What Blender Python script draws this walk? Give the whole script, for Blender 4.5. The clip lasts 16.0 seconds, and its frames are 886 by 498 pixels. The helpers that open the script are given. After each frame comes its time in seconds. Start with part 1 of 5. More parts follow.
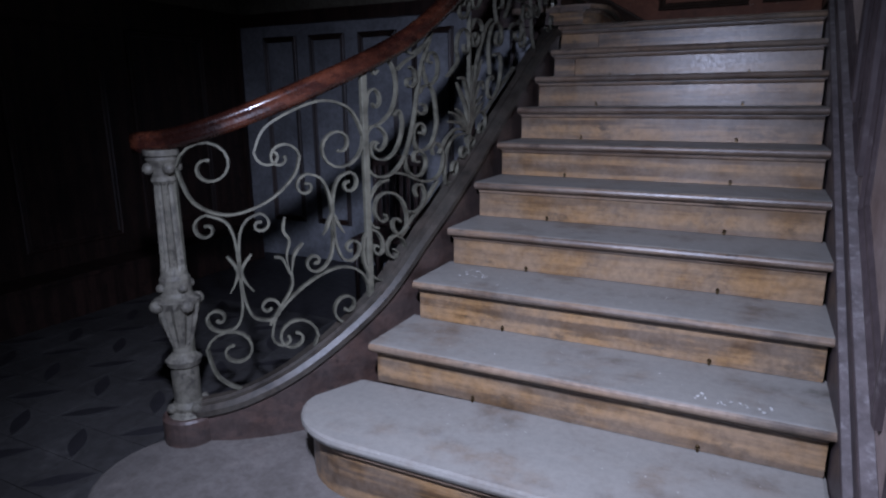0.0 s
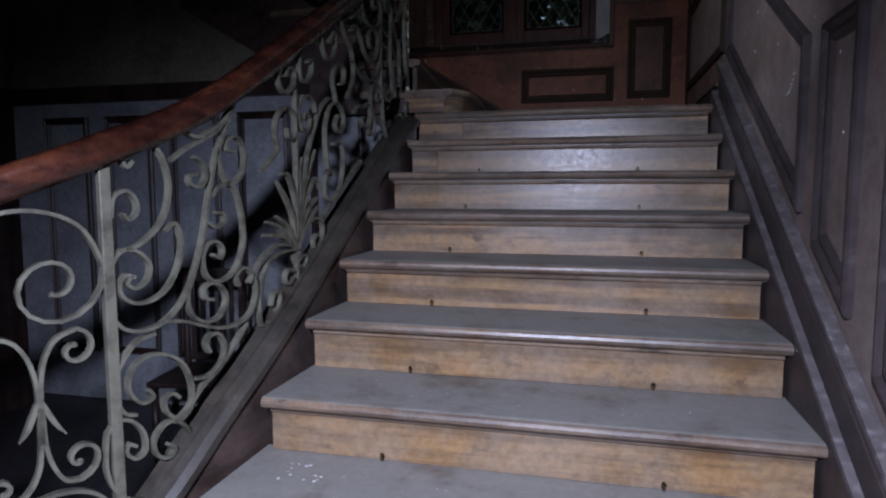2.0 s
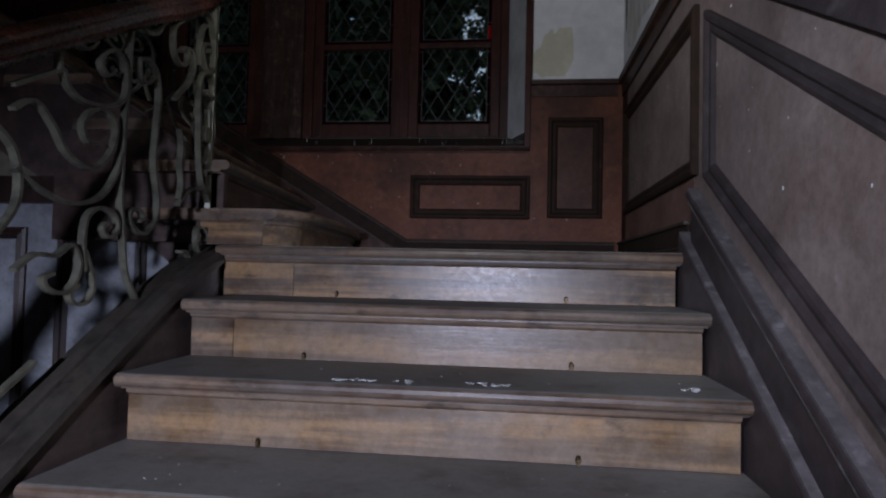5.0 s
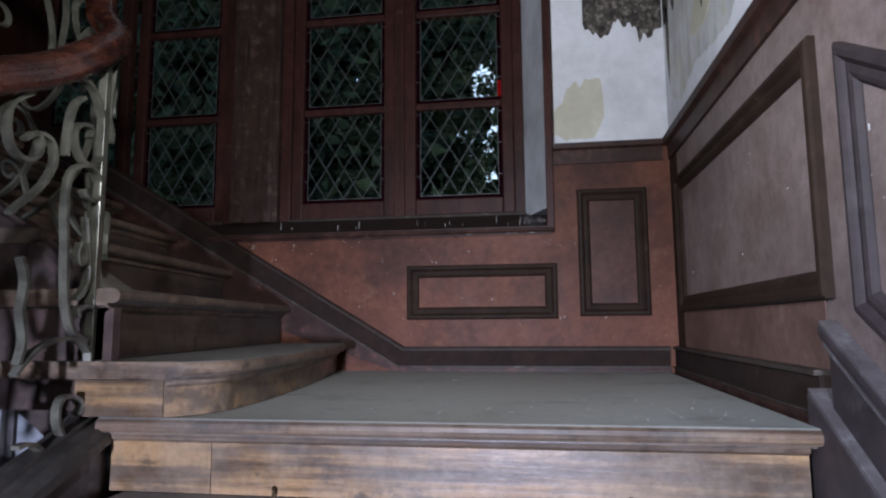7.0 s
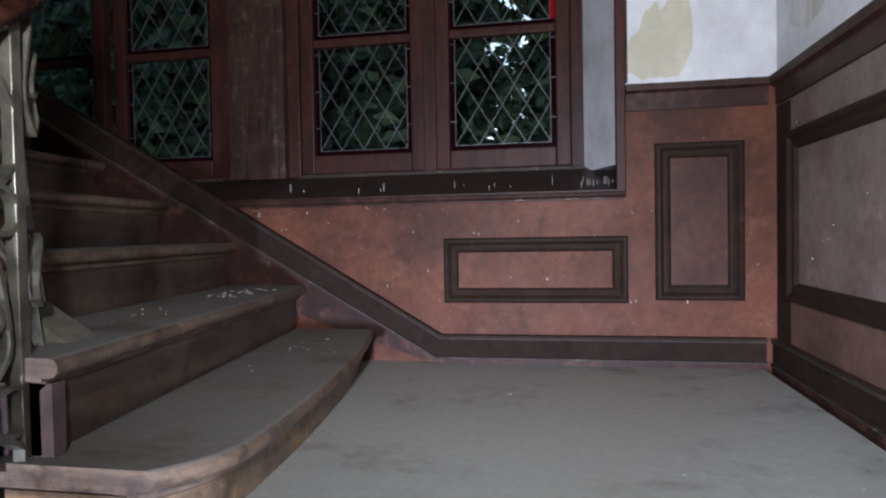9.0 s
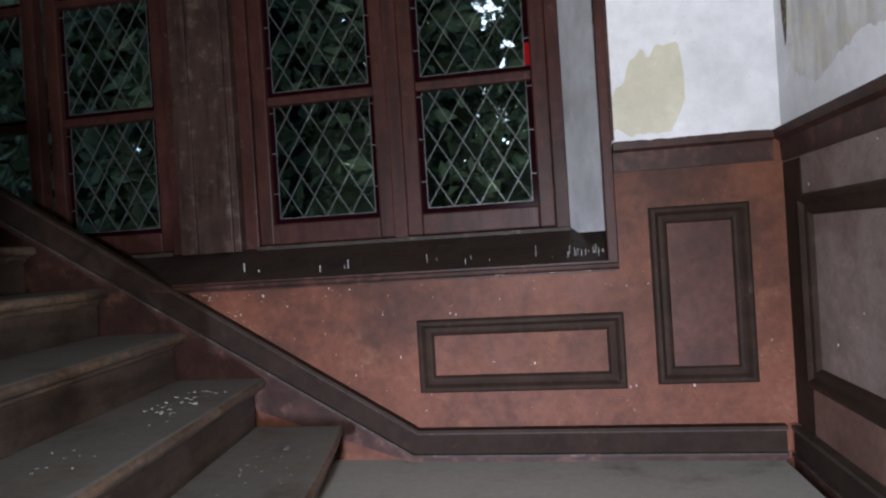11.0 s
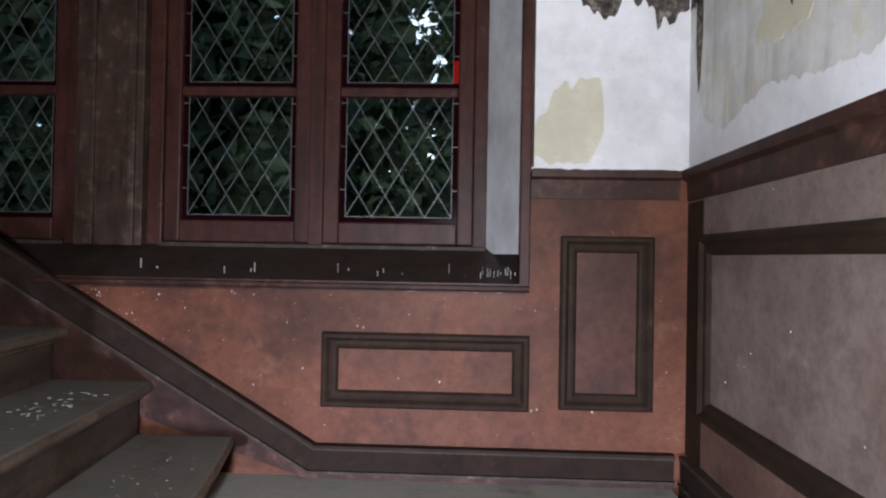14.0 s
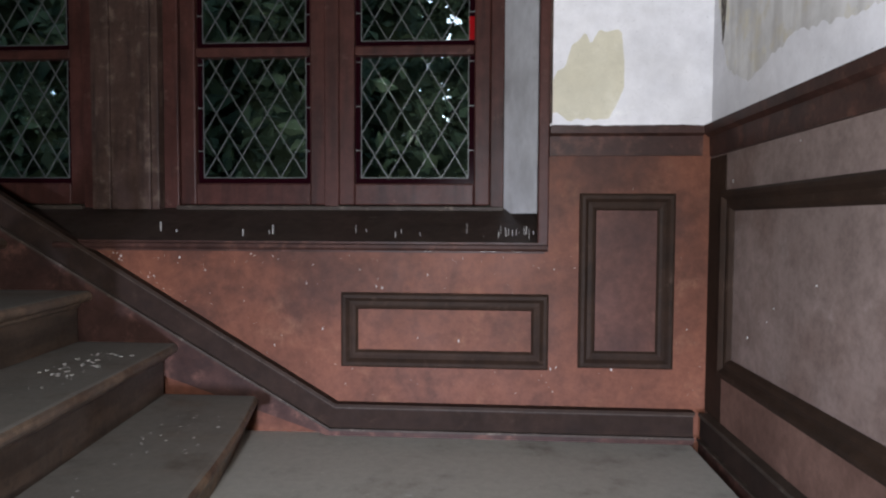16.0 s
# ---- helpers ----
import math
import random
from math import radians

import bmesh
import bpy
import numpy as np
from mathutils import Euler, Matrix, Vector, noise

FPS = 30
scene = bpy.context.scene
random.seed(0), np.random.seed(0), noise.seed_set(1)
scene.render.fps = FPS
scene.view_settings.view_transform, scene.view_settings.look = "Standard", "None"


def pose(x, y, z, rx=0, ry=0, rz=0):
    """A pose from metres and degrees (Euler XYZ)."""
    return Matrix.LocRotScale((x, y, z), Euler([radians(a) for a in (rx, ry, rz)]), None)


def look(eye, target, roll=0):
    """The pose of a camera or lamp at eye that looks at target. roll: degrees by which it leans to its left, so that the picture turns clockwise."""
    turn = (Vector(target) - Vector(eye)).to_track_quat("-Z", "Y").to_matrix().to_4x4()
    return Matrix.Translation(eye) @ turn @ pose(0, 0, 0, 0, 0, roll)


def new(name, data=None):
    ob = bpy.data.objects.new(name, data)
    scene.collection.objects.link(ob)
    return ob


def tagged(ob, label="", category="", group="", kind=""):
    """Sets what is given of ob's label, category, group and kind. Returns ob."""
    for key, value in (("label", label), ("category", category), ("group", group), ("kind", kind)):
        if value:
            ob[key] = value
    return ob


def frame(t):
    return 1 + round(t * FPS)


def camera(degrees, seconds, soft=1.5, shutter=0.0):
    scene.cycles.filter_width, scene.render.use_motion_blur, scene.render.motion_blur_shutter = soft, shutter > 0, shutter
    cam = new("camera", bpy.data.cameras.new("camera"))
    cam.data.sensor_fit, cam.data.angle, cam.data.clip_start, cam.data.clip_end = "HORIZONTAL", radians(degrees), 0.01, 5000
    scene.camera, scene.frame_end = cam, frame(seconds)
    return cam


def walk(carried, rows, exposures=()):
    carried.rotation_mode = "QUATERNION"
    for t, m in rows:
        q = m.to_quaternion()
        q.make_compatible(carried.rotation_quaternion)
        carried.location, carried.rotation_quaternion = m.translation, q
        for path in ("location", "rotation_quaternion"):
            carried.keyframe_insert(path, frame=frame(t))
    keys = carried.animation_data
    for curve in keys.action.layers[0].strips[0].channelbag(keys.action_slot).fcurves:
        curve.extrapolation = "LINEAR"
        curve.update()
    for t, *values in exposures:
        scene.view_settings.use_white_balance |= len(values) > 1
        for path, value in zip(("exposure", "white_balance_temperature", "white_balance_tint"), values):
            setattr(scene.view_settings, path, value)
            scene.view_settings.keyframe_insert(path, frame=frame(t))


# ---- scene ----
cam = camera(70.4, 16.0, soft=2.2)
# seconds, eye, target, roll
PATH = [
    (0, (1.195, 0.359, 1.393), (0.326, 2.099, 0.926), -0.5),
    (0.5, (1.059, 0.522, 1.41), (0.287, 2.317, 0.984), -0.6),
    (1, (0.986, 0.707, 1.412), (0.338, 2.559, 1.028), -0.3),
    (1.5, (0.987, 0.967, 1.447), (0.46, 2.877, 1.176), -0.3),
    (2, (0.929, 1.223, 1.433), (0.452, 3.156, 1.243), -0.1),
    (2.5, (0.88, 1.459, 1.422), (0.521, 3.416, 1.227), -0.6),
    (3, (0.907, 1.709, 1.401), (0.57, 3.669, 1.193), 0.1),
    (3.5, (0.885, 1.916, 1.383), (0.51, 3.861, 1.111), 0.4),
    (4, (0.848, 2.18, 1.492), (0.44, 4.125, 1.272), -0.3),
    (4.5, (0.919, 2.401, 1.606), (0.684, 4.387, 1.576), 0.1),
    (5, (0.953, 2.569, 1.773), (0.719, 4.554, 1.848), 1.3),
    (5.2, (0.947, 2.636, 1.793), (0.683, 4.615, 1.905), 0.9),
    (7.3, (0.935, 3.325, 2.132), (0.641, 5.289, 2.372), -0.6),
    (7.5, (0.829, 3.35, 2.184), (0.572, 5.324, 2.377), -1.0),
    (8, (0.743, 3.473, 2.228), (0.465, 5.451, 2.303), -1.1),
    (8.5, (0.774, 3.62, 2.283), (0.433, 5.59, 2.229), -0.4),
    (10.8, (0.774, 3.965, 2.534), (0.385, 5.927, 2.503), -4.0),
    (11, (0.802, 4.002, 2.561), (0.467, 5.973, 2.553), -3.6),
    (11.5, (0.81, 4.053, 2.596), (0.554, 6.036, 2.662), 0.4),
    (12, (0.809, 4.046, 2.586), (0.649, 6.037, 2.68), 0.7),
    (12.5, (0.805, 4.04, 2.578), (0.681, 6.035, 2.649), 1.5),
    (13, (0.823, 4.038, 2.567), (0.72, 6.034, 2.641), 1.6),
    (13.5, (0.829, 4.038, 2.58), (0.732, 6.035, 2.624), 1.3),
    (14, (0.818, 4.034, 2.568), (0.737, 6.033, 2.592), 1.0),
    (14.5, (0.802, 4.04, 2.554), (0.695, 6.037, 2.541), 0.4),
    (15, (0.813, 4.05, 2.555), (0.671, 6.044, 2.496), 0.3),
    (15.5, (0.81, 4.042, 2.552), (0.678, 6.036, 2.474), 0.2),
    (16, (0.808, 4.042, 2.551), (0.681, 6.036, 2.463), 0.3),
]

EXPOSURES = [(0, -0.75, 5700, 10), (2.0, -0.3, 5850, 10), (3.2, 0.0, 6050, 10), (4.0, -0.15, 6150, 10), (5.2, 0.42, 5950, 10), (7.3, 2.1, 5750, 10), (8.7, 2.4, 5850, 10), (10.8, 2.6, 6050, 10), (12.5, 2.55, 6100, 10), (16, 2.6, 6250, 10)]
walk(cam, [(t, look(eye, target, roll)) for t, eye, target, roll in PATH], EXPOSURES)

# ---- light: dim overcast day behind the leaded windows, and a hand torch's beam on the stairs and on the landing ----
world = bpy.data.worlds.new("world")
scene.world = world
world.use_nodes = True
wn = world.node_tree.nodes
sky = wn.new("ShaderNodeTexSky")
sky.sky_type = "NISHITA"
sky.sun_disc = False
sky.sun_elevation = radians(35)
sky.sun_rotation = radians(20)
wn["Background"].inputs["Strength"].default_value = 0.05
world.node_tree.links.new(sky.outputs[0], wn["Background"].inputs["Color"])
sun = new("sun", bpy.data.lights.new("sun", "SUN"))
sun.data.energy, sun.data.angle, sun.data.color = 0.5, radians(15), (1.0, 0.96, 0.9)
sun.matrix_world = look((0, 0, 20), (-6, -16, 5))


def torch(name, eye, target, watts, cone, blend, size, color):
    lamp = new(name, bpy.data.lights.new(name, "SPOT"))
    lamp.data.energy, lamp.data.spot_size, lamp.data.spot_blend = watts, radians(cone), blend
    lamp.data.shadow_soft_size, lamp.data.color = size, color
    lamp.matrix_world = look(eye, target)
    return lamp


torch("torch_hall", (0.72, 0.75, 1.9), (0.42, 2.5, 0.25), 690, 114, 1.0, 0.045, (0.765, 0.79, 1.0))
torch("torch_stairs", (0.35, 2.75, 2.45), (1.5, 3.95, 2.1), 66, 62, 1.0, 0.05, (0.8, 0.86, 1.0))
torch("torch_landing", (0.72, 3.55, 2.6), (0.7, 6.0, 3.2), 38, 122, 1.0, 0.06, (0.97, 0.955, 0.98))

# ---- dimensions ----
RISE, GO = 0.17, 0.295
LAND_Y, LAND_Z = 4.6, 1.85
WALL_Y, WALL_X, GLASS_Y = 6.065, 1.517, 6.413
GO2, FIRST2 = 0.29, 0.05


def line(y):
    """Height of the line over the nosings of the first flight."""
    return LAND_Z - (LAND_Y - y) * RISE / GO


# ---- materials ----
def material(name):
    m = bpy.data.materials.new(name)
    m.use_nodes = True
    t = m.node_tree
    return m, t, t.nodes["Principled BSDF"]


def mix(t, a, b, fac, mode="MIX"):
    n = t.nodes.new("ShaderNodeMix")
    n.data_type, n.blend_type = "RGBA", mode
    for i, v in ((0, fac), (6, a), (7, b)):
        if isinstance(v, (int, float)):
            n.inputs[i].default_value = v
        elif isinstance(v, tuple):
            n.inputs[i].default_value = (*v, 1)
        else:
            t.links.new(v, n.inputs[i])
    return n.outputs[2]


def noise_at(t, scale, stretch=(1, 1, 1), detail=6.0, rough=0.6, shift=0.0):
    c = t.nodes.new("ShaderNodeNewGeometry")
    mp = t.nodes.new("ShaderNodeMapping")
    mp.inputs["Scale"].default_value = stretch
    mp.inputs["Location"].default_value = (shift, shift * 0.7, shift * 1.3)
    t.links.new(c.outputs["Position"], mp.inputs["Vector"])
    n = t.nodes.new("ShaderNodeTexNoise")
    n.inputs["Scale"].default_value, n.inputs["Detail"].default_value, n.inputs["Roughness"].default_value = scale, detail, rough
    t.links.new(mp.outputs[0], n.inputs["Vector"])
    return n.outputs["Fac"]


def steps(t, value, lo, hi):
    n = t.nodes.new("ShaderNodeMapRange")
    n.interpolation_type = "SMOOTHSTEP"
    n.inputs[1].default_value, n.inputs[2].default_value = lo, hi
    t.links.new(value, n.inputs[0])
    return n.outputs[0]


def math_node(t, op, a, b):
    n = t.nodes.new("ShaderNodeMath")
    n.operation = op
    for i, v in enumerate((a, b)):
        if isinstance(v, (int, float)):
            n.inputs[i].default_value = v
        else:
            t.links.new(v, n.inputs[i])
    return n.outputs[0]


def bump(t, bsdf, height, strength, distance=0.004):
    b = t.nodes.new("ShaderNodeBump")
    b.inputs["Strength"].default_value, b.inputs["Distance"].default_value = strength, distance
    t.links.new(height, b.inputs["Height"])
    t.links.new(b.outputs[0], bsdf.inputs["Normal"])


def mottle(t, c, amount, scale=38):
    """Fine uneven grime over a colour."""
    n = steps(t, noise_at(t, scale, (1, 1, 1), 9, 0.78, 15.5), 0.36, 0.66)
    dark = mix(t, c, (0.42, 0.4, 0.38), 1.0, "MULTIPLY")
    speck = math_node(t, "MULTIPLY", steps(t, noise_at(t, 120, (1, 1, 1), 4, 0.7, 31.0), 0.62, 0.72), 0.5)
    return mix(t, mix(t, c, dark, math_node(t, "MULTIPLY", n, amount)), dark, speck)


def wood(name, dark, light, along, roughness, dust=None, dust_amount=0.0, coat=0.0, random_tone=0.0, cover=(0.3, 0.62)):
    """Wood with grain drawn out along one axis, scuffs, and dust lying on it."""
    m, t, p = material(name)
    st = [14.0, 14.0, 14.0]
    st["xyz".index(along)] = 0.9
    geo = t.nodes.new("ShaderNodeNewGeometry")
    info = t.nodes.new("ShaderNodeObjectInfo")
    put = t.nodes.new("ShaderNodeVectorMath")
    put.operation = "MULTIPLY_ADD"
    t.links.new(info.outputs["Random"], put.inputs[0])
    put.inputs[1].default_value = (7.0, 5.0, 3.0)
    t.links.new(geo.outputs["Position"], put.inputs[2])
    mp = t.nodes.new("ShaderNodeMapping")
    mp.inputs["Scale"].default_value = [v / 14 for v in st] if along != "z" else (1, 1, 0.07)
    t.links.new(put.outputs[0], mp.inputs["Vector"])
    wave = t.nodes.new("ShaderNodeTexWave")
    wave.bands_direction = "Y" if along == "z" else "Z"
    wave.inputs["Scale"].default_value, wave.inputs["Distortion"].default_value = 2.4, 16.0
    wave.inputs["Detail"].default_value, wave.inputs["Detail Scale"].default_value, wave.inputs["Detail Roughness"].default_value = 5.0, 0.8, 0.65
    t.links.new(mp.outputs[0], wave.inputs["Vector"])
    grain = math_node(t, "ADD", math_node(t, "MULTIPLY", noise_at(t, 3.0, tuple(st), 8, 0.65), 0.8), math_node(t, "MULTIPLY", wave.outputs["Fac"], 0.2))
    blot = noise_at(t, 2.6, (1, 1, 1), 5, 0.6, 3.1)
    fine = noise_at(t, 60, (1, 1, 1), 3, 0.6)
    c = mix(t, dark, light, steps(t, grain, 0.36, 0.64))
    c = mix(t, c, tuple(v * 0.35 for v in dark), steps(t, blot, 0.54, 0.74))
    spot = noise_at(t, 11.0, (0.6, 1, 1) if along == 'x' else (1, 1, 1), 8, 0.72, 12.3)
    c = mix(t, c, tuple(v * 0.25 for v in dark), math_node(t, 'MULTIPLY', steps(t, spot, 0.54, 0.66), 0.85))
    drag = noise_at(t, 4.0, (0.35, 2, 6) if along == 'x' else (1, 1, 1), 7, 0.7, 21.0)
    c = mix(t, c, tuple(v * 0.5 for v in dark), math_node(t, 'MULTIPLY', steps(t, drag, 0.5, 0.66), 0.55))
    if random_tone:
        oi = t.nodes.new("ShaderNodeObjectInfo")
        c = mix(t, c, tuple(v * 0.55 for v in light), math_node(t, "MULTIPLY", oi.outputs["Random"], random_tone))
    if dust:
        patch = noise_at(t, 5.0, (1, 1, 1), 6, 0.65, 7.7)
        c = mix(t, c, dust, math_node(t, "MULTIPLY", steps(t, patch, *cover), dust_amount))
        c = mix(t, c, tuple(min(1, v * 1.9) for v in dust), math_node(t, 'MULTIPLY', steps(t, noise_at(t, 23, (1, 1, 1), 8, 0.75, 2.2), 0.64, 0.72), 0.55 * dust_amount))
    t.links.new(mottle(t, c, 0.5 if dust_amount < 0.8 else 0.22), p.inputs["Base Color"])
    r = math_node(t, "ADD", math_node(t, "MULTIPLY", fine, 0.25), roughness - 0.12)
    t.links.new(r, p.inputs["Roughness"])
    p.inputs["Coat Weight"].default_value = coat
    p.inputs["Coat Roughness"].default_value = 0.12
    bump(t, p, math_node(t, "ADD", math_node(t, "MULTIPLY", grain, 0.7), math_node(t, "MULTIPLY", fine, 0.3)), 0.35, 0.003)
    return m


def paint(name, base, worn, dirt, roughness, worn_lo=0.55, worn_hi=0.72, dirt_amount=0.6, streak=False, scale=1.0):
    """Old paint on plaster or boards: cloudy tone, worn patches, dirt, small knocks."""
    m, t, p = material(name)
    cloud = noise_at(t, 2.2 * scale, (1, 1, 1), 7, 0.62)
    wear = noise_at(t, 5.5 * scale, (1, 1, 1), 9, 0.68, 4.3)
    grime = noise_at(t, 3.0 * scale, (3, 3, 0.35) if streak else (1, 1, 1), 6, 0.6, 9.1)
    fine = noise_at(t, 90, (1, 1, 1), 3, 0.6)
    c = mix(t, base, tuple(v * 0.72 for v in base), steps(t, cloud, 0.35, 0.68))
    c = mix(t, c, worn, steps(t, wear, worn_lo, worn_hi))
    c = mix(t, c, dirt, math_node(t, "MULTIPLY", steps(t, grime, 0.42, 0.72), dirt_amount))
    t.links.new(mottle(t, c, 0.12 if base[0] > 0.5 else 0.5, 26), p.inputs["Base Color"])
    p.inputs["Specular IOR Level"].default_value = 0.17
    t.links.new(math_node(t, "ADD", math_node(t, "MULTIPLY", wear, 0.3), roughness - 0.1), p.inputs["Roughness"])
    bump(t, p, math_node(t, "ADD", math_node(t, "MULTIPLY", wear, 0.6), math_node(t, "MULTIPLY", fine, 0.4)), 0.3, 0.003)
    return m


def plain(name, base, roughness=0.5, metal=0.0, var=0.25):
    m, t, p = material(name)
    n = noise_at(t, 18, (1, 1, 1), 6, 0.65)
    c = mix(t, base, tuple(v * (1 - var) for v in base), steps(t, n, 0.35, 0.7))
    t.links.new(c, p.inputs["Base Color"])
    t.links.new(math_node(t, "ADD", math_node(t, "MULTIPLY", n, 0.3), roughness - 0.15), p.inputs["Roughness"])
    p.inputs["Metallic"].default_value = metal
    bump(t, p, n, 0.2, 0.002)
    return m


M_TREAD = wood("dusty_tread_wood", (0.085, 0.06, 0.042), (0.17, 0.13, 0.095), "x", 0.62, (0.215, 0.206, 0.184), 0.88, cover=(0.2, 0.54))
M_RISER = wood("worn_riser_wood", (0.042, 0.02, 0.008), (0.33, 0.19, 0.078), "x", 0.33, (0.24, 0.2, 0.16), 0.4, 0.0, 0.55)
# upper flight's risers: riser wood darkened, weak light there put into its colour
M_SHADED_RISER = wood("shaded_riser_wood", (0.03, 0.018, 0.012), (0.1, 0.064, 0.042), "y", 0.45, (0.12, 0.1, 0.085), 0.35, 0.0, 0.4)
M_NOSE = wood("nosing_wood", (0.08, 0.047, 0.029), (0.22, 0.145, 0.09), "x", 0.4, (0.2, 0.178, 0.15), 0.35)
M_STRING = wood("string_wood", (0.04, 0.024, 0.019), (0.075, 0.044, 0.034), "y", 0.45, (0.1, 0.085, 0.08), 0.3)
M_CAP = wood("string_cap_wood", (0.026, 0.02, 0.015), (0.055, 0.043, 0.033), "y", 0.5, (0.07, 0.065, 0.053), 0.45)
M_RAIL = wood("varnished_rail_wood", (0.03, 0.009, 0.006), (0.08, 0.024, 0.012), "y", 0.26, None, 0, 0.6)
M_IRON = plain("painted_iron", (0.16, 0.152, 0.113), 0.34, 0.3, 0.6)
M_NEWEL = paint("newel_paint", (0.15, 0.14, 0.11), (0.06, 0.055, 0.045), (0.04, 0.036, 0.032), 0.5, 0.5, 0.66, 0.7, False, 6)
M_RED = paint("terracotta_paint", (0.158, 0.06, 0.034), (0.215, 0.103, 0.062), (0.048, 0.023, 0.017), 0.5, 0.53, 0.78, 0.85, False, 1.2)
M_ROSE = paint("faded_rose_paint", (0.18, 0.105, 0.082), (0.23, 0.15, 0.12), (0.08, 0.045, 0.035), 0.5, 0.55, 0.75, 0.7, False, 1.5)
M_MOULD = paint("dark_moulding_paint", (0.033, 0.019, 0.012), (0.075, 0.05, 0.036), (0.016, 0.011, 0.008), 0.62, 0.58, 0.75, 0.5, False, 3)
M_MAUVE = paint("mauve_wall_paint", (0.25, 0.192, 0.17), (0.31, 0.255, 0.235), (0.12, 0.075, 0.058), 0.5, 0.58, 0.76, 0.65)
M_SKIRT = paint("skirting_paint", (0.054, 0.041, 0.041), (0.1, 0.083, 0.081), (0.028, 0.022, 0.022), 0.42, 0.56, 0.74, 0.5, False, 2)
M_FRAME = paint("window_frame_paint", (0.07, 0.027, 0.021), (0.125, 0.072, 0.055), (0.024, 0.013, 0.011), 0.42, 0.58, 0.74, 0.75, True, 3)
M_DADO = paint("dado_paint", (0.055, 0.027, 0.021), (0.12, 0.058, 0.042), (0.02, 0.012, 0.01), 0.42, 0.5, 0.7, 0.7, False, 3)
M_SILL = paint("sill_paint", (0.048, 0.034, 0.027), (0.1, 0.085, 0.07), (0.018, 0.013, 0.012), 0.4, 0.62, 0.72, 0.5, True, 4)
M_WHITE = paint("white_plaster", (0.86, 0.86, 0.88), (0.82, 0.82, 0.81), (0.7, 0.68, 0.64), 0.7, 0.6, 0.75, 0.25)
M_STAIN = paint("stained_plaster", (0.74, 0.735, 0.71), (0.68, 0.645, 0.53), (0.42, 0.4, 0.37), 0.75, 0.5, 0.64, 0.55, True, 2.0)
M_OCHRE = paint("bared_ochre_plaster", (0.7, 0.67, 0.53), (0.76, 0.74, 0.65), (0.6, 0.56, 0.42), 0.75)
M_ROT = paint("rotten_plaster", (0.12, 0.105, 0.09), (0.3, 0.27, 0.22), (0.025, 0.022, 0.02), 0.85, 0.48, 0.6, 0.9, False, 8)
M_PIER = paint("pier_paint", (0.07, 0.042, 0.032), (0.12, 0.085, 0.065), (0.025, 0.016, 0.014), 0.5, 0.5, 0.68, 0.8, True, 3)
M_LANDING = wood("landing_boards", (0.14, 0.12, 0.095), (0.22, 0.19, 0.155), "x", 0.65, (0.43, 0.425, 0.38), 0.95, cover=(0.12, 0.5))
M_JAMB = paint("white_jamb_paint", (0.76, 0.77, 0.79), (0.5, 0.5, 0.5), (0.34, 0.34, 0.34), 0.6)
# the screen's white, greyed so that its dimness is in the colour
M_DOOR = paint("dimmed_chalky_white_paint", (0.3, 0.31, 0.33), (0.24, 0.24, 0.26), (0.12, 0.12, 0.13), 0.55)
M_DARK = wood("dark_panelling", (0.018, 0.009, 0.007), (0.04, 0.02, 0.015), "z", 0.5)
M_CREAM = paint("cream_soffit_plaster", (0.22, 0.2, 0.15), (0.18, 0.16, 0.12), (0.09, 0.075, 0.06), 0.7)
M_TILE = paint("hall_tile", (0.075, 0.072, 0.07), (0.11, 0.105, 0.1), (0.04, 0.037, 0.035), 0.45, dirt_amount=0.7)
M_MOTIF = plain("tile_motif", (0.03, 0.028, 0.03), 0.45)
M_PLINTH = paint("plinth_stone", (0.15, 0.135, 0.122), (0.16, 0.14, 0.125), (0.09, 0.08, 0.07), 0.6)
M_LEAD = plain("lead_came", (0.105, 0.115, 0.108), 0.5, 0.2)
M_EYE = plain("dark_brass", (0.1, 0.07, 0.035), 0.4, 0.9)
M_CHIP = plain("paint_chip", (0.5, 0.49, 0.46), 0.8, 0, 0.5)
M_LEAF, lt, lp = material("leaf")
lo = lt.nodes.new("ShaderNodeNewGeometry")
lt.links.new(mix(lt, (0.04, 0.055, 0.035), (0.095, 0.125, 0.07), lo.outputs["Random Per Island"]), lp.inputs["Base Color"])
lp.inputs["Roughness"].default_value = 0.8
lp.inputs["Specular IOR Level"].default_value = 0.15
M_GLASS, gt, gp = material("old_clear_glass")
gp.inputs["Transmission Weight"].default_value = 1.0
gp.inputs["Base Color"].default_value = (0.8, 0.88, 0.84, 1)
gp.inputs["Roughness"].default_value = 0.06
gp.inputs["IOR"].default_value = 1.08
bump(gt, gp, noise_at(gt, 26, (1, 1, 1), 3, 0.6), 0.25, 0.003)
M_RUBY, rt, rp = material("ruby_border_glass")
rp.inputs["Base Color"].default_value = (0.012, 0.002, 0.004, 1)
rp.inputs["Transmission Weight"].default_value = 0.1
rp.inputs["Roughness"].default_value = 0.15
rp.inputs["IOR"].default_value = 1.1


# ---- mesh helpers ----
def mesh_object(name, bm, mat, parent=None, smooth=False, bevel=0.0):
    bmesh.ops.recalc_face_normals(bm, faces=bm.faces)
    me = bpy.data.meshes.new(name)
    if smooth:
        for f in bm.faces:
            f.smooth = True
    bm.to_mesh(me)
    bm.free()
    me.materials.append(mat)
    ob = new(name, me)
    if parent:
        ob.parent = parent
    if bevel:
        b = ob.modifiers.new("edges", "BEVEL")
        b.width, b.segments, b.limit_method = bevel, 2, "ANGLE"
    return ob


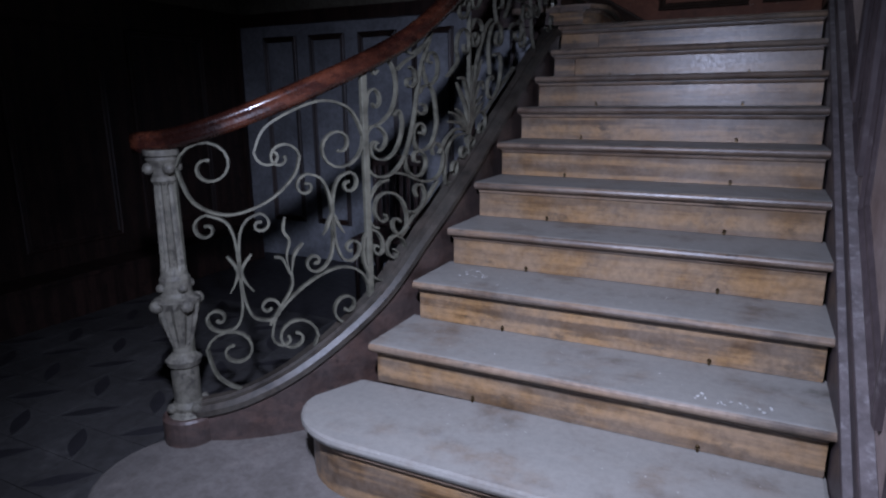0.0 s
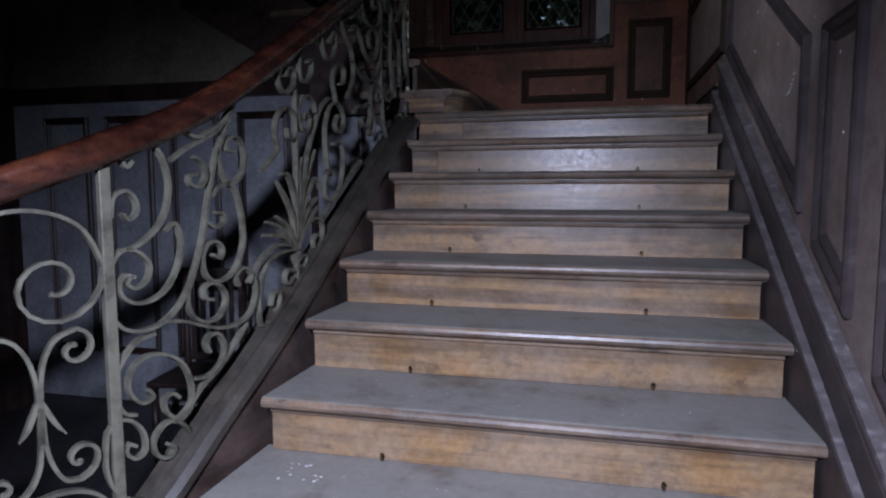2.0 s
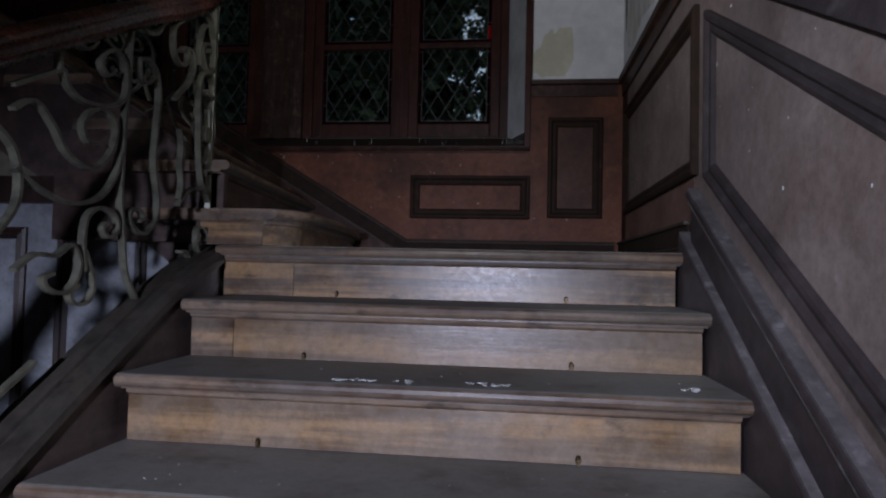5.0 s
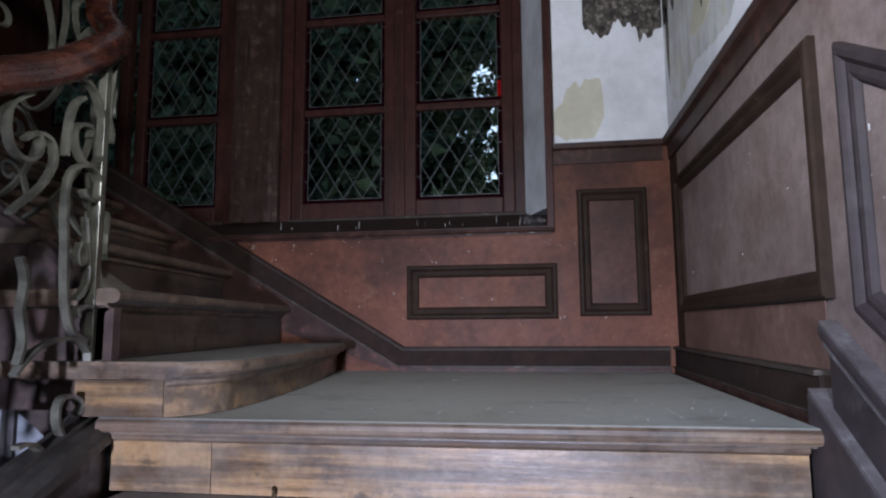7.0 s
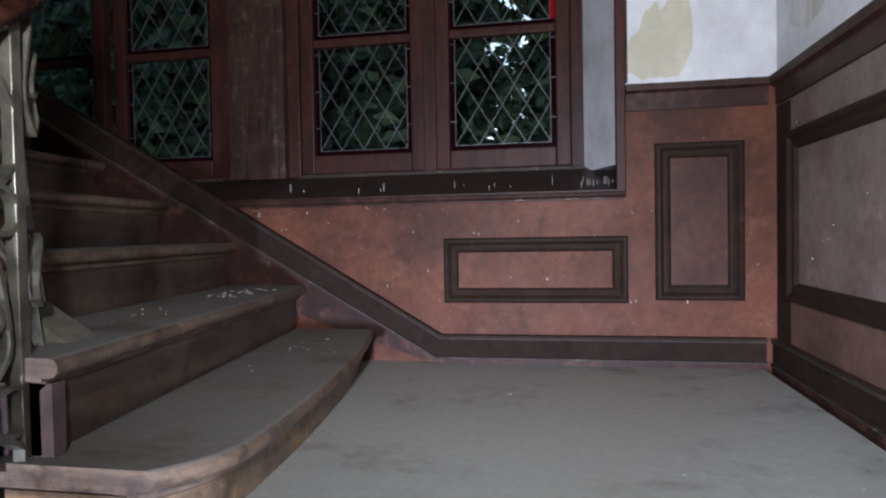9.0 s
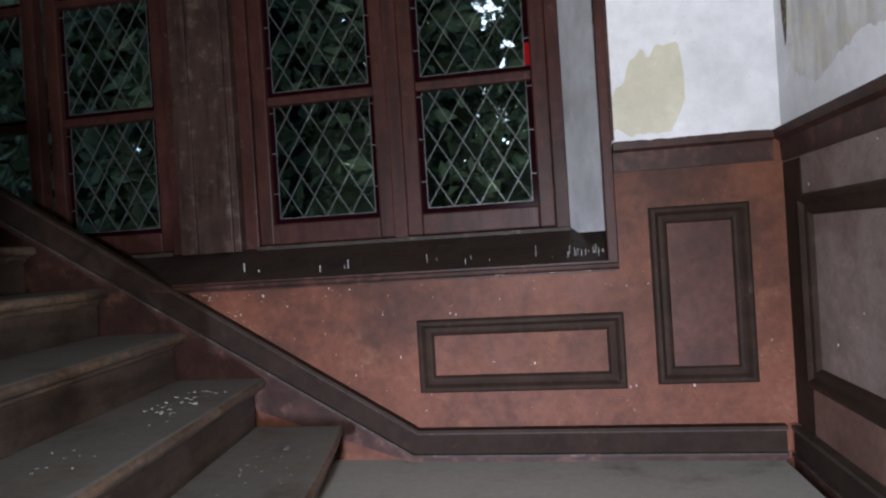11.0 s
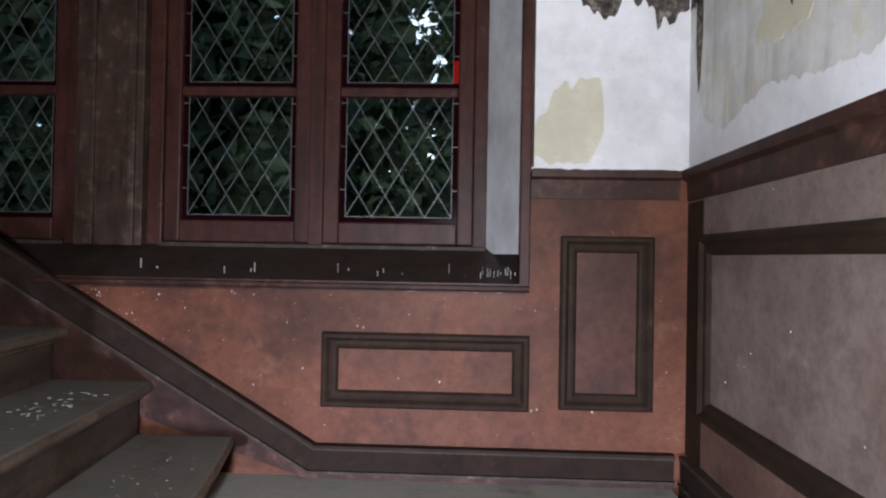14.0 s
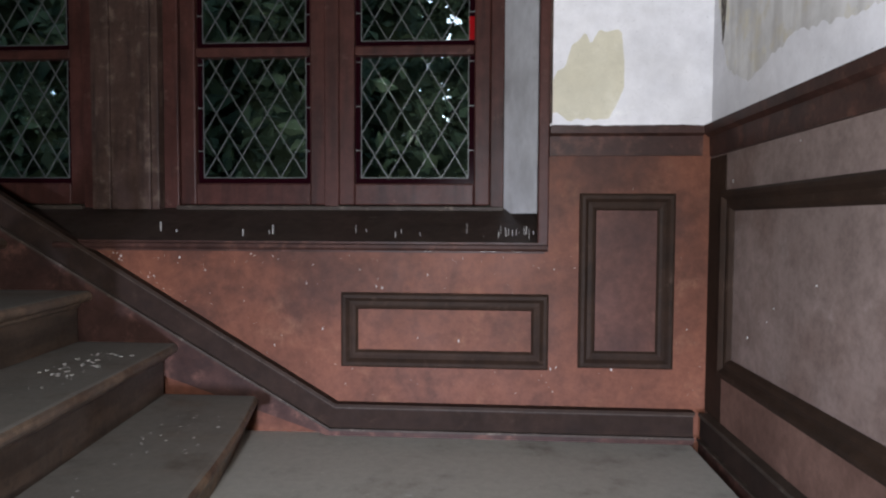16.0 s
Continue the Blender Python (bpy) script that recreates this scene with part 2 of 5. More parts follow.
def part(name, bm, mat, parent, label="", smooth=False, bevel=0.0):
    ob = mesh_object(name, bm, mat, parent, smooth, bevel)
    if label:
        ob["label"] = label
    return ob


def thing(name, label, category, kind="", group=""):
    return tagged(new(name), label, category, group, kind)


def box(bm, x0, x1, y0, y1, z0, z1):
    v = [bm.verts.new((x, y, z)) for z in (z0, z1) for y in (y0, y1) for x in (x0, x1)]
    for f in ((0, 2, 3, 1), (4, 5, 7, 6), (0, 1, 5, 4), (2, 6, 7, 3), (0, 4, 6, 2), (1, 3, 7, 5)):
        bm.faces.new([v[i] for i in f])
    return v


def boxes(*spans):
    bm = bmesh.new()
    for s in spans:
        box(bm, *s)
    return bm


def prism(bm, outline, a, b, place):
    """Closed outline [(p, q)] pushed from a to b; place(p, q, r) gives the point."""
    lo = [bm.verts.new(place(p, q, a)) for p, q in outline]
    hi = [bm.verts.new(place(p, q, b)) for p, q in outline]
    n = len(outline)
    bm.faces.new(lo[::-1])
    bm.faces.new(hi)
    for i in range(n):
        bm.faces.new((lo[i], lo[(i + 1) % n], hi[(i + 1) % n], hi[i]))


def sweep(bm, path, section, up=(0, 0, 1), closed=False):
    """A section [(side, up)] carried along a path of points, standing upright; ends closed."""
    pts = [Vector(p) for p in path]
    rings = []
    n = len(pts)
    for i, p in enumerate(pts):
        d = (pts[min(i + 1, n - 1)] - pts[max(i - 1, 0)]).normalized()
        side = d.cross(Vector(up))
        side = side.normalized() if side.length > 1e-5 else Vector((1, 0, 0))
        top = side.cross(d).normalized()
        rings.append([bm.verts.new(p + side * a + top * b) for a, b in section])
    k = len(section)
    for r0, r1 in zip(rings, rings[1:]):
        for j in range(k):
            bm.faces.new((r0[j], r0[(j + 1) % k], r1[(j + 1) % k], r1[j]))
    bm.faces.new(rings[0][::-1])
    bm.faces.new(rings[-1])


def lathe(bm, profile, cx, cy, seg=20, ripple=None):
    rings = []
    for r, z in profile:
        ring = []
        for i in range(seg):
            a = 2 * math.pi * i / seg
            rr = r * (1 - (0.17 if ripple and any(a < z < b for a, b in ripple) and i % 2 else 0.0))
            ring.append(bm.verts.new((cx + rr * math.cos(a), cy + rr * math.sin(a), z)))
        rings.append(ring)
    for a, b in zip(rings, rings[1:]):
        for i in range(seg):
            bm.faces.new((a[i], a[(i + 1) % seg], b[(i + 1) % seg], b[i]))
    bm.faces.new(rings[0][::-1])
    bm.faces.new(rings[-1])


def moulding_ring(bm, u0, u1, v0, v1, width, depth, place, slope=0.0):
    """A mitred picture-frame moulding round a panel; place(u, v, out); slope lifts v along u."""
    prof = [(0, 0), (0, depth * 0.6), (width * 0.25, depth), (width * 0.45, depth * 0.55), (width * 0.75, depth * 0.8), (width, depth * 0.25), (width, 0)]
    rings = []
    for su, sv in ((0, 0), (1, 0), (1, 1), (0, 1)):
        ring = []
        for w, d in prof:
            u = u0 + w if su == 0 else u1 - w
            v = (v0 + w if sv == 0 else v1 - w) + slope * (u - u0)
            ring.append(bm.verts.new(place(u, v, d)))
        rings.append(ring)
    for i in range(4):
        a, b = rings[i], rings[(i + 1) % 4]
        for j in range(len(prof) - 1):
            bm.faces.new((a[j], a[j + 1], b[j + 1], b[j]))


def smooth_path(points, per=6):
    """Catmull-Rom through the points."""
    pts = [Vector(p) for p in points]
    out = []
    for i in range(len(pts) - 1):
        p0, p1, p2, p3 = pts[max(i - 1, 0)], pts[i], pts[i + 1], pts[min(i + 2, len(pts) - 1)]
        for k in range(per):
            t = k / per
            out.append(0.5 * ((2 * p1) + (p2 - p0) * t + (2 * p0 - 5 * p1 + 4 * p2 - p3) * t * t + (3 * p1 - p0 - 3 * p2 + p3) * t ** 3))
    out.append(pts[-1])
    return out


# ---- setting: hall ----
floor = tagged(mesh_object("floor", boxes((-3.2, 1.75, -2.2, 6.3, -0.12, -0.006)), M_MOTIF), "dusty patterned tile floor of the dark hall", "floor", kind="structure")

def wall_box(name, label, mat, *spans):
    return tagged(mesh_object(name, boxes(*spans), mat), label, "wall", kind="structure")

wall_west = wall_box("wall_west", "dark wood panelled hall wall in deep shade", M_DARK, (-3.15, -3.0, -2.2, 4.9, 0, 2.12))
wall_box("wall_west_upper", "cream plaster above the dark panelling", M_CREAM, (-3.15, -3.0, -2.2, 6.4, 2.12, 5.2))
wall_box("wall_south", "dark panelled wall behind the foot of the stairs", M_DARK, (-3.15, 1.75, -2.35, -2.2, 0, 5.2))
tagged(mesh_object("ceiling", boxes((-3.15, 1.75, -2.35, 6.7, 5.2, 5.35)), M_CREAM), "dim plaster ceiling high over the stairwell", "ceiling", kind="structure")
for k in range(7):
    y = -1.9 + 0.92 * k
    bm = bmesh.new()
    moulding_ring(bm, y, y + 0.72, 0.42, 1.9, 0.05, 0.012, lambda u, v, o: (-3.0 + o, u, v))
    part("panel_moulding", bm, M_DARK, wall_west)
part("skirting", boxes((-3.0, -2.74, -2.2, 4.6, 0, 0.26), (-3.0, -2.72, -2.2, 4.6, 0.26, 0.285)), M_DARK, wall_west)

# right wall, thick, the stairs' whole length
wall_east = wall_box("wall_east", "mauve-grey painted panelled wall beside the stairs", M_MAUVE, (WALL_X, 1.75, -2.2, 6.4, 0, 2.845))
east_up = wall_box("wall_east_upper", "peeling stained white plaster above the dado rail", M_STAIN, (WALL_X, 1.75, -2.2, 6.4, 2.845, 5.2))

# ---- staircase ----
stairs = thing("staircase", "broad worn wooden staircase with dusty grey treads and orange-brown risers", "staircase", "structure")


def nose_outline(depth, back):
    """Section of a tread: y forward negative, z down from its top, with a round nose."""
    o = [(back, 0), (0.012, 0)]
    for i in range(7):
        a = math.pi / 2 + math.pi * i / 6
        o.append((0.012 + 0.016 * math.cos(a) * 1.1 - 0.006, -0.017 + 0.017 * math.sin(a)))
    o += [(0.02, -0.034), (0.02, -0.04), (back, -0.04)]
    return o


def tread_and_riser(parent, x0, x1, y, top, depth, rise, place, seam=None, riser=None):
    bm = bmesh.new()
    prism(bm, nose_outline(depth, depth), x0, x1, lambda p, q, r: place(r, y + p, top + q))
    ob = part("tread", bm, M_LANDING if depth > 1 else M_TREAD, parent)
    ob.data.materials.append(M_NOSE)
    for f in ob.data.polygons:
        if abs(f.normal.z) < 0.9:
            f.material_index = 1
    cav = [(0.034, -0.04), (0.022, -0.041), (0.024, -0.05), (0.034, -0.057)]
    bm = bmesh.new()
    prism(bm, cav, x0 + 0.012, x1 - 0.012, lambda p, q, r: place(r, y + p, top + q))
    part("nosing_moulding", bm, M_NOSE, parent)
    spans = [(x0 + 0.012, x1 - 0.012)] if seam is None else [(x0 + 0.012, seam - 0.001), (seam + 0.001, x1 - 0.012)]
    for a, b in spans:
        bm = bmesh.new()
        prism(bm, [(0.034, -0.04), (0.034, -rise + 0.002), (0.06, -rise + 0.002), (0.06, -0.04)], a, b, lambda p, q, r: place(r, y + p, top + q))
        part("riser", bm, riser or M_RISER, parent)


def straight(x, y, z):
    return (x, y, z)


WEST_END = {1: -0.2, 2: -0.06, 3: -0.03}
for k in range(2, 11):
    top = LAND_Z - RISE * (10 - k)
    y = LAND_Y - GO * (10 - k)
    depth = GO + 0.06 if k < 10 else WALL_Y - LAND_Y
    tread_and_riser(stairs, WEST_END.get(k, -0.012) if k < 10 else -0.06, 1.465, y, top, depth, RISE, straight, {10: 0.2, 9: 0.13}.get(k))

# bottom step with a rounded end, on a low stone plinth
def round_step(bm, top, bottom, inset, front, west, r):
    o = [(1.465, front + inset)]
    for i in range(9):
        a = math.pi * 1.5 - math.pi / 2 * i / 8
        o.append((west + r + r * 1.2 * math.cos(a) + inset, front + r + r * math.sin(a) + inset))
    o += [(west + 0.04 + inset, front + r + 0.2), (1.465, front + r + 0.26)]
    prism(bm, o, bottom, top, lambda p, q, z: (p, q, z))

FRONT1 = 1.83
bm = bmesh.new()
round_step(bm, 0.32, 0.286, 0, FRONT1, -0.16, 0.24)
part("tread", bm, M_TREAD, stairs, bevel=0.014)
bm = bmesh.new()
round_step(bm, 0.286, 0.272, 0.014, FRONT1, -0.16, 0.24)
part("nosing_moulding", bm, M_NOSE, stairs)
bm = bmesh.new()
round_step(bm, 0.286, 0.1, 0.028, FRONT1, -0.16, 0.24)
part("riser", bm, M_RISER, stairs)
bm = bmesh.new()
o = [(1.5, 1.4)]
for i in range(11):
    a = math.pi * 1.5 - math.pi * 0.75 * i / 10
    o.append((-0.5 + 0.32 * math.cos(a), 1.72 + 0.32 * math.sin(a)))
o += [(-0.5, 2.3), (1.5, 2.3)]
prism(bm, o, -0.004, 0.1, lambda p, q, z: (p, q, z))
part("plinth", bm, M_PLINTH, stairs, "worn pale stone plinth under the bottom step", bevel=0.012)

# brass eyes of the old carpet rods
bm0 = bmesh.new()
for i in range(10):
    a0, a1 = 2 * math.pi * i / 10, 2 * math.pi * (i + 1) / 10
    q = []
    for a, r, y in ((a0, 0.011, 0), (a1, 0.011, 0), (a1, 0.006, -0.006), (a0, 0.006, -0.006)):
        q.append(bm0.verts.new((0.65 * r * math.cos(a), y, r * math.sin(a))))
    bm0.faces.new(q)
box(bm0, -0.004, 0.004, -0.004, 0.004, -0.013, 0.002)
eye0 = part("rod_eye", bm0, M_EYE, stairs, "small tarnished brass rod eye")
eye0.location = (0.345, LAND_Y - GO * 6 + 0.03, LAND_Z - RISE * 7 + 0.014)
for k in range(2, 11):
    for x in (0.345, 1.105):
        if k == 4 and x < 1:
            continue
        e = new("rod_eye", eye0.data)
        e.parent = stairs
        e.location = (x + 0.01 * math.sin(k * 7), LAND_Y - GO * (10 - k) + 0.03, LAND_Z - RISE * (11 - k) + 0.014)

# second flight, along the window wall
def turned(x, y, z):
    return (-y + (6.0 - x) * 0.11, x, z)


def curved_step(parent, x, top, rise):
    """First step of the upper flight: its front sweeps back to meet the string."""
    ys = [4.6 + 0.6 * (i / 22) ** 1.4 for i in range(23)] + [5.3, 5.45, 5.6, 5.8, 6.035]
    for name, mat, outline in (("tread", M_TREAD, nose_outline(0.52, 0.52)), ("riser", M_RISER, [(0.034, -0.04), (0.034, -rise + 0.002), (0.06, -rise + 0.002), (0.06, -0.04)]), ("nosing_moulding", M_NOSE, [(0.034, -0.04), (0.022, -0.041), (0.024, -0.05), (0.034, -0.057)])):
        bm = bmesh.new()
        rows = []
        for y in ys:
            t = max(0.0, 1 - (y - 4.6) / 0.22)
            rows.append([bm.verts.new((x + 0.175 - 0.165 * (max(0, y - 4.7) / 1.35) ** 2 - 0.09 * t ** 3 - p, y, top + q)) for p, q in outline])
        for a, b in zip(rows, rows[1:]):
            for n in range(len(outline)):
                bm.faces.new((a[n], a[(n + 1) % len(outline)], b[(n + 1) % len(outline)], b[n]))
        bm.faces.new(rows[0])
        bm.faces.new(rows[-1][::-1])
        ob = part(name, bm, mat, parent)
        if name == "tread":
            ob.data.materials.append(M_NOSE)
            for f in ob.data.polygons:
                if abs(f.normal.z) < 0.9:
                    f.material_index = 1


curved_step(stairs, FIRST2, LAND_Z + 0.125, 0.125)
for k in range(2, 8):
    x = FIRST2 + 0.04 - GO2 * (k - 1)
    tread_and_riser(stairs, 4.62 if k == 2 else 4.71, 6.035, -x, LAND_Z + 0.125 + 0.17 * (k - 1), GO2 + 0.06, 0.17, turned, None, M_SHADED_RISER)
part("landing_board", boxes((-0.6, 0.001, 4.79, 6.06, 1.7, LAND_Z - 0.001)), M_TREAD, stairs)
bm = bmesh.new()
o = [(-0.12, 4.594), (0.1, 4.594), (0.1, 4.9), (-0.12, 4.9)]
prism(bm, o, LAND_Z + 0.002, LAND_Z + 0.084, lambda p, q, z: (p, q, z))
part("string_end", bm, M_RISER, stairs, "orange-brown end of the upper string")
part("step_end", boxes((-0.7, -0.06, 4.632, 4.66, LAND_Z + 0.01, LAND_Z + 0.25), (-0.7, -0.36, 4.7, 4.73, LAND_Z + 0.1, LAND_Z + 0.42)), M_STRING, stairs)

# ---- strings, skirtings ----
PLAN = [(-0.7, 1.945), (-0.53, 2.035), (-0.36, 2.2), (-0.2, 2.47), (-0.125, 2.75), (-0.095, 3.05), (-0.09, 3.6), (-0.085, 4.15), (-0.085, 4.4), (-0.095, 4.56), (-0.14, 4.695), (-0.2, 4.74), (-0.25, 4.76), (-0.3, 4.765), (-0.8, 4.765), (-1.6, 4.765)]
CURVE = smooth_path([(x, y, 0) for x, y in PLAN], 8)
LENS = [0.0]
for a, b in zip(CURVE, CURVE[1:]):
    LENS.append(LENS[-1] + (b - a).length)


def at_s(s):
    s = min(max(s, 0.0), LENS[-1] - 1e-6)
    i = max(k for k in range(len(LENS)) if LENS[k] <= s)
    i = min(i, len(CURVE) - 2)
    p = CURVE[i].lerp(CURVE[i + 1], (s - LENS[i]) / (LENS[i + 1] - LENS[i]))
    return p, (CURVE[i + 1] - CURVE[i]).normalized()


def s_of(i):
    return LENS[i * 8]


def along(s, table):
    for (s0, z0), (s1, z1) in zip(table, table[1:]):
        if s <= s1:
            f = (s - s0) / (s1 - s0)
            return z0 + (z1 - z0) * f
    return table[-1][1]


def eased(table):
    pts = smooth_path([(s, z, 0) for s, z in table], 8)
    return [(p.x, p.y) for p in pts]


def line2(x):
    return LAND_Z + 0.135 + (FIRST2 - x) * 0.17 / GO2


CAP = eased([(s_of(0), 0.205), (s_of(1), 0.25), (s_of(2), 0.355), (s_of(3), 0.55), (s_of(4), line(2.75) + 0.0)] + [(s_of(i), line(PLAN[i][1]) + 0.02) for i in (5, 6, 7)] + [(s_of(8), 1.735), (s_of(9), 1.79), (s_of(10), 1.825), (s_of(11), 1.92), (s_of(12), 2.06), (s_of(13), line2(-0.3) + 0.02), (s_of(14), line2(-0.8) + 0.02), (s_of(15), line2(-1.6) + 0.02)])
LATTICE = eased([(-0.13, 1.245), (s_of(0), 1.255), (s_of(1), 1.305), (s_of(2), 1.395), (s_of(3), 1.525), (s_of(4), line(2.75) + 0.87)] + [(s_of(i), line(PLAN[i][1]) + 0.87) for i in (5, 6, 7)] + [(s_of(8), 2.56), (s_of(9), 2.64), (s_of(10), 2.705), (s_of(11), 2.8), (s_of(12), 2.91), (s_of(13), line2(-0.3) + 0.83), (s_of(14), line2(-0.8) + 0.88), (s_of(15), line2(-1.6) + 0.88)])
RAIL = eased([(-0.13, 1.245), (s_of(0), 1.255), (s_of(1), 1.305), (s_of(2), 1.395), (s_of(3), 1.525), (s_of(4), line(2.75) + 0.87)] + [(s_of(i), line(PLAN[i][1]) + 0.87) for i in (5, 6, 7)] + [(s_of(8), 2.59), (s_of(9), 2.7), (s_of(10), 2.795), (s_of(11), 2.86), (s_of(12), 2.92), (s_of(13), line2(-0.3) + 0.86), (s_of(14), line2(-0.8) + 0.88), (s_of(15), line2(-1.6) + 0.88)])


def on_plan(s, z, off=0.0):
    p, d = at_s(s)
    if s < 0:
        p = p + d * s
    side = Vector((d.y, -d.x, 0))
    return p + side * off + Vector((0, 0, z))


balustrade = thing("balustrade", "wrought iron scrollwork balustrade under a varnished brown handrail", "balustrade")
span = [LENS[-1] * i / 150 for i in range(151)]
bm = bmesh.new()
rows = []
for s in span:
    c = along(s, CAP)
    p, d = at_s(s)
    low = 0.098 if s < s_of(3) else max(0.098, c - 0.42) if s < s_of(8) else (1.5 if s < s_of(12) else max(1.5, c - 0.42))
    rows.append([bm.verts.new(on_plan(s, z, o)) for o, z in ((0.05, c - 0.005), (0.05, low), (-0.05, low), (-0.05, c - 0.005))])
for a, b in zip(rows, rows[1:]):
    for j in range(4):
        bm.faces.new((a[j], a[(j + 1) % 4], b[(j + 1) % 4], b[j]))
bm.faces.new(rows[0])
bm.faces.new(rows[-1][::-1])
part("string_board", bm, M_STRING, stairs, "dark reddish-brown closed string board")
bm = bmesh.new()
cap_section = [(-0.065, -0.01), (-0.065, 0.012), (-0.05, 0.03), (-0.02, 0.032), (-0.018, 0.042), (0.018, 0.042), (0.02, 0.032), (0.05, 0.03), (0.065, 0.012), (0.065, -0.01)]
TURN_END = s_of(10) + 0.02
sweep(bm, [on_plan(s, along(s, CAP)) for s in span if s <= TURN_END], cap_section)
part("string_cap", bm, M_CAP, stairs, "dusty grey moulded capping on the string")
bm = bmesh.new()
sweep(bm, [on_plan(s, along(s, CAP) - 0.002) for s in span if s > TURN_END - 0.02], [(p * 0.8, q) for p, q in cap_section])
part("string_cap", bm, M_STRING, stairs, "dark brown capping on the upper string")
bm = bmesh.new()
rail_section = [(-0.022, -0.034), (-0.03, -0.02), (-0.036, -0.012), (-0.028, -0.002), (-0.037, 0.01), (-0.034, 0.026), (-0.02, 0.036), (0, 0.04), (0.02, 0.036), (0.034, 0.026), (0.037, 0.01), (0.028, -0.002), (0.036, -0.012), (0.03, -0.02), (0.022, -0.034)]
sweep(bm, [on_plan(s, along(s, RAIL)) for s in [-0.11, -0.08, -0.04] + span], rail_section)
part("handrail", bm, M_RAIL, balustrade, "polished red-brown moulded wooden handrail", smooth=True)

# newel: fluted cast column on a pedestal
NX, NY = -0.71, 1.93
bm = bmesh.new()
lathe(bm, [(0.085, 0.14), (0.085, 0.19), (0.072, 0.215), (0.06, 0.225), (0.062, 0.24), (0.05, 0.26), (0.052, 0.4), (0.062, 0.41), (0.066, 0.43), (0.05, 0.445), (0.036, 0.46), (0.034, 0.48), (0.045, 0.51), (0.066, 0.58), (0.08, 0.64), (0.084, 0.67), (0.06, 0.685), (0.055, 0.7), (0.056, 0.75), (0.048, 0.765), (0.046, 0.78), (0.043, 0.8), (0.036, 1.1), (0.045, 1.115), (0.038, 1.13), (0.042, 1.16), (0.056, 1.19), (0.052, 1.2), (0.06, 1.205), (0.06, 1.225)], NX, NY, 28, ((0.795, 1.105), (0.505, 0.645), (0.27, 0.39)))
for z, r, d in ((1.16, 0.022, 0.05), (0.655, 0.026, 0.078), (0.72, 0.018, 0.055), (0.24, 0.02, 0.066)):
    for k in range(4):
        a = math.pi / 4 + math.pi / 2 * k + 0.5
        knob = bmesh.ops.create_icosphere(bm, subdivisions=2, radius=r)
        bmesh.ops.translate(bm, verts=knob["verts"], vec=(NX + d * math.cos(a), NY + d * math.sin(a), z))
part("newel", bm, M_NEWEL, balustrade, "grey cast newel column with fluted shaft", smooth=False)

bm = bmesh.new()
lathe(bm, [(0.1, 0.098), (0.1, 0.196), (0.092, 0.205)], NX, NY, 28)
part("string_drum", bm, M_STRING, stairs, smooth=False)

# ---- right skirting of the flight, landing skirting, dado ----
def slope_board(bm, y0, y1, lo, hi, x0, x1):
    """A board on the right wall that climbs with the stairs."""
    prism(bm, [(y0, line(y0) + lo), (y1, line(y1) + lo), (y1, line(y1) + hi), (y0, line(y0) + hi)], x0, x1, lambda p, q, r: (r, p, q))

bm = bmesh.new()
slope_board(bm, 1.2, 4.66, -0.36, 0.03, 1.465, WALL_X - 0.001)
part("skirting_board", bm, M_SKIRT, wall_east, "dark dusty skirting board climbing with the stairs", bevel=0.006)
bm = bmesh.new()
slope_board(bm, 1.2, 4.6, 0.03, 0.165, 1.49, WALL_X - 0.001)
part("skirting_upper_board", bm, M_SKIRT, wall_east)
bm = bmesh.new()
slope_board(bm, 1.2, 4.62, 0.165, 0.19, 1.478, WALL_X - 0.001)
part("skirting_moulding", bm, M_SKIRT, wall_east, bevel=0.006)
# bead and edge paints, paler than the skirting boards they run along
M_BEAD = paint("paler_bead_paint", (0.06, 0.046, 0.036), (0.15, 0.125, 0.1), (0.035, 0.027, 0.022), 0.5, 0.55, 0.7, 0.5, False, 5)
M_KICK = paint("dark_skirting_paint", (0.028, 0.016, 0.011), (0.055, 0.035, 0.025), (0.014, 0.009, 0.007), 0.75, 0.58, 0.75, 0.6, False, 3)
M_PALE_EDGE = paint("paler_edge_paint", (0.13, 0.112, 0.11), (0.2, 0.182, 0.18), (0.07, 0.058, 0.057), 0.5, 0.5, 0.68, 0.6, False, 4)
for lo, hi, x0, y1 in ((0.03, 0.04, 1.468, 4.655), (0.19, 0.198, 1.482, 4.615), (0.15, 0.158, 1.484, 4.61)):
    bm = bmesh.new()
    slope_board(bm, 1.2, y1, lo, hi, x0, WALL_X - 0.0015)
    part("skirting_bead", bm, M_PALE_EDGE, wall_east)

part("landing_skirting", boxes((1.487, WALL_X - 0.001, 4.663, 6.03, 1.6, 1.868)), M_DADO, wall_east)
part("landing_skirting", boxes((1.494, WALL_X - 0.001, 4.663, 6.04, 1.874, 1.945)), M_KICK, wall_east, "dark brown skirting along the landing")
part("skirting_bead", boxes((1.48, WALL_X - 0.001, 4.663, 6.03, 1.868, 1.874), (1.484, WALL_X - 0.001, 4.663, 6.03, 1.945, 1.957)), M_BEAD, wall_east, bevel=0.002)


def east(u, v, o):
    return (WALL_X - o, u, v)

SL = RISE / GO


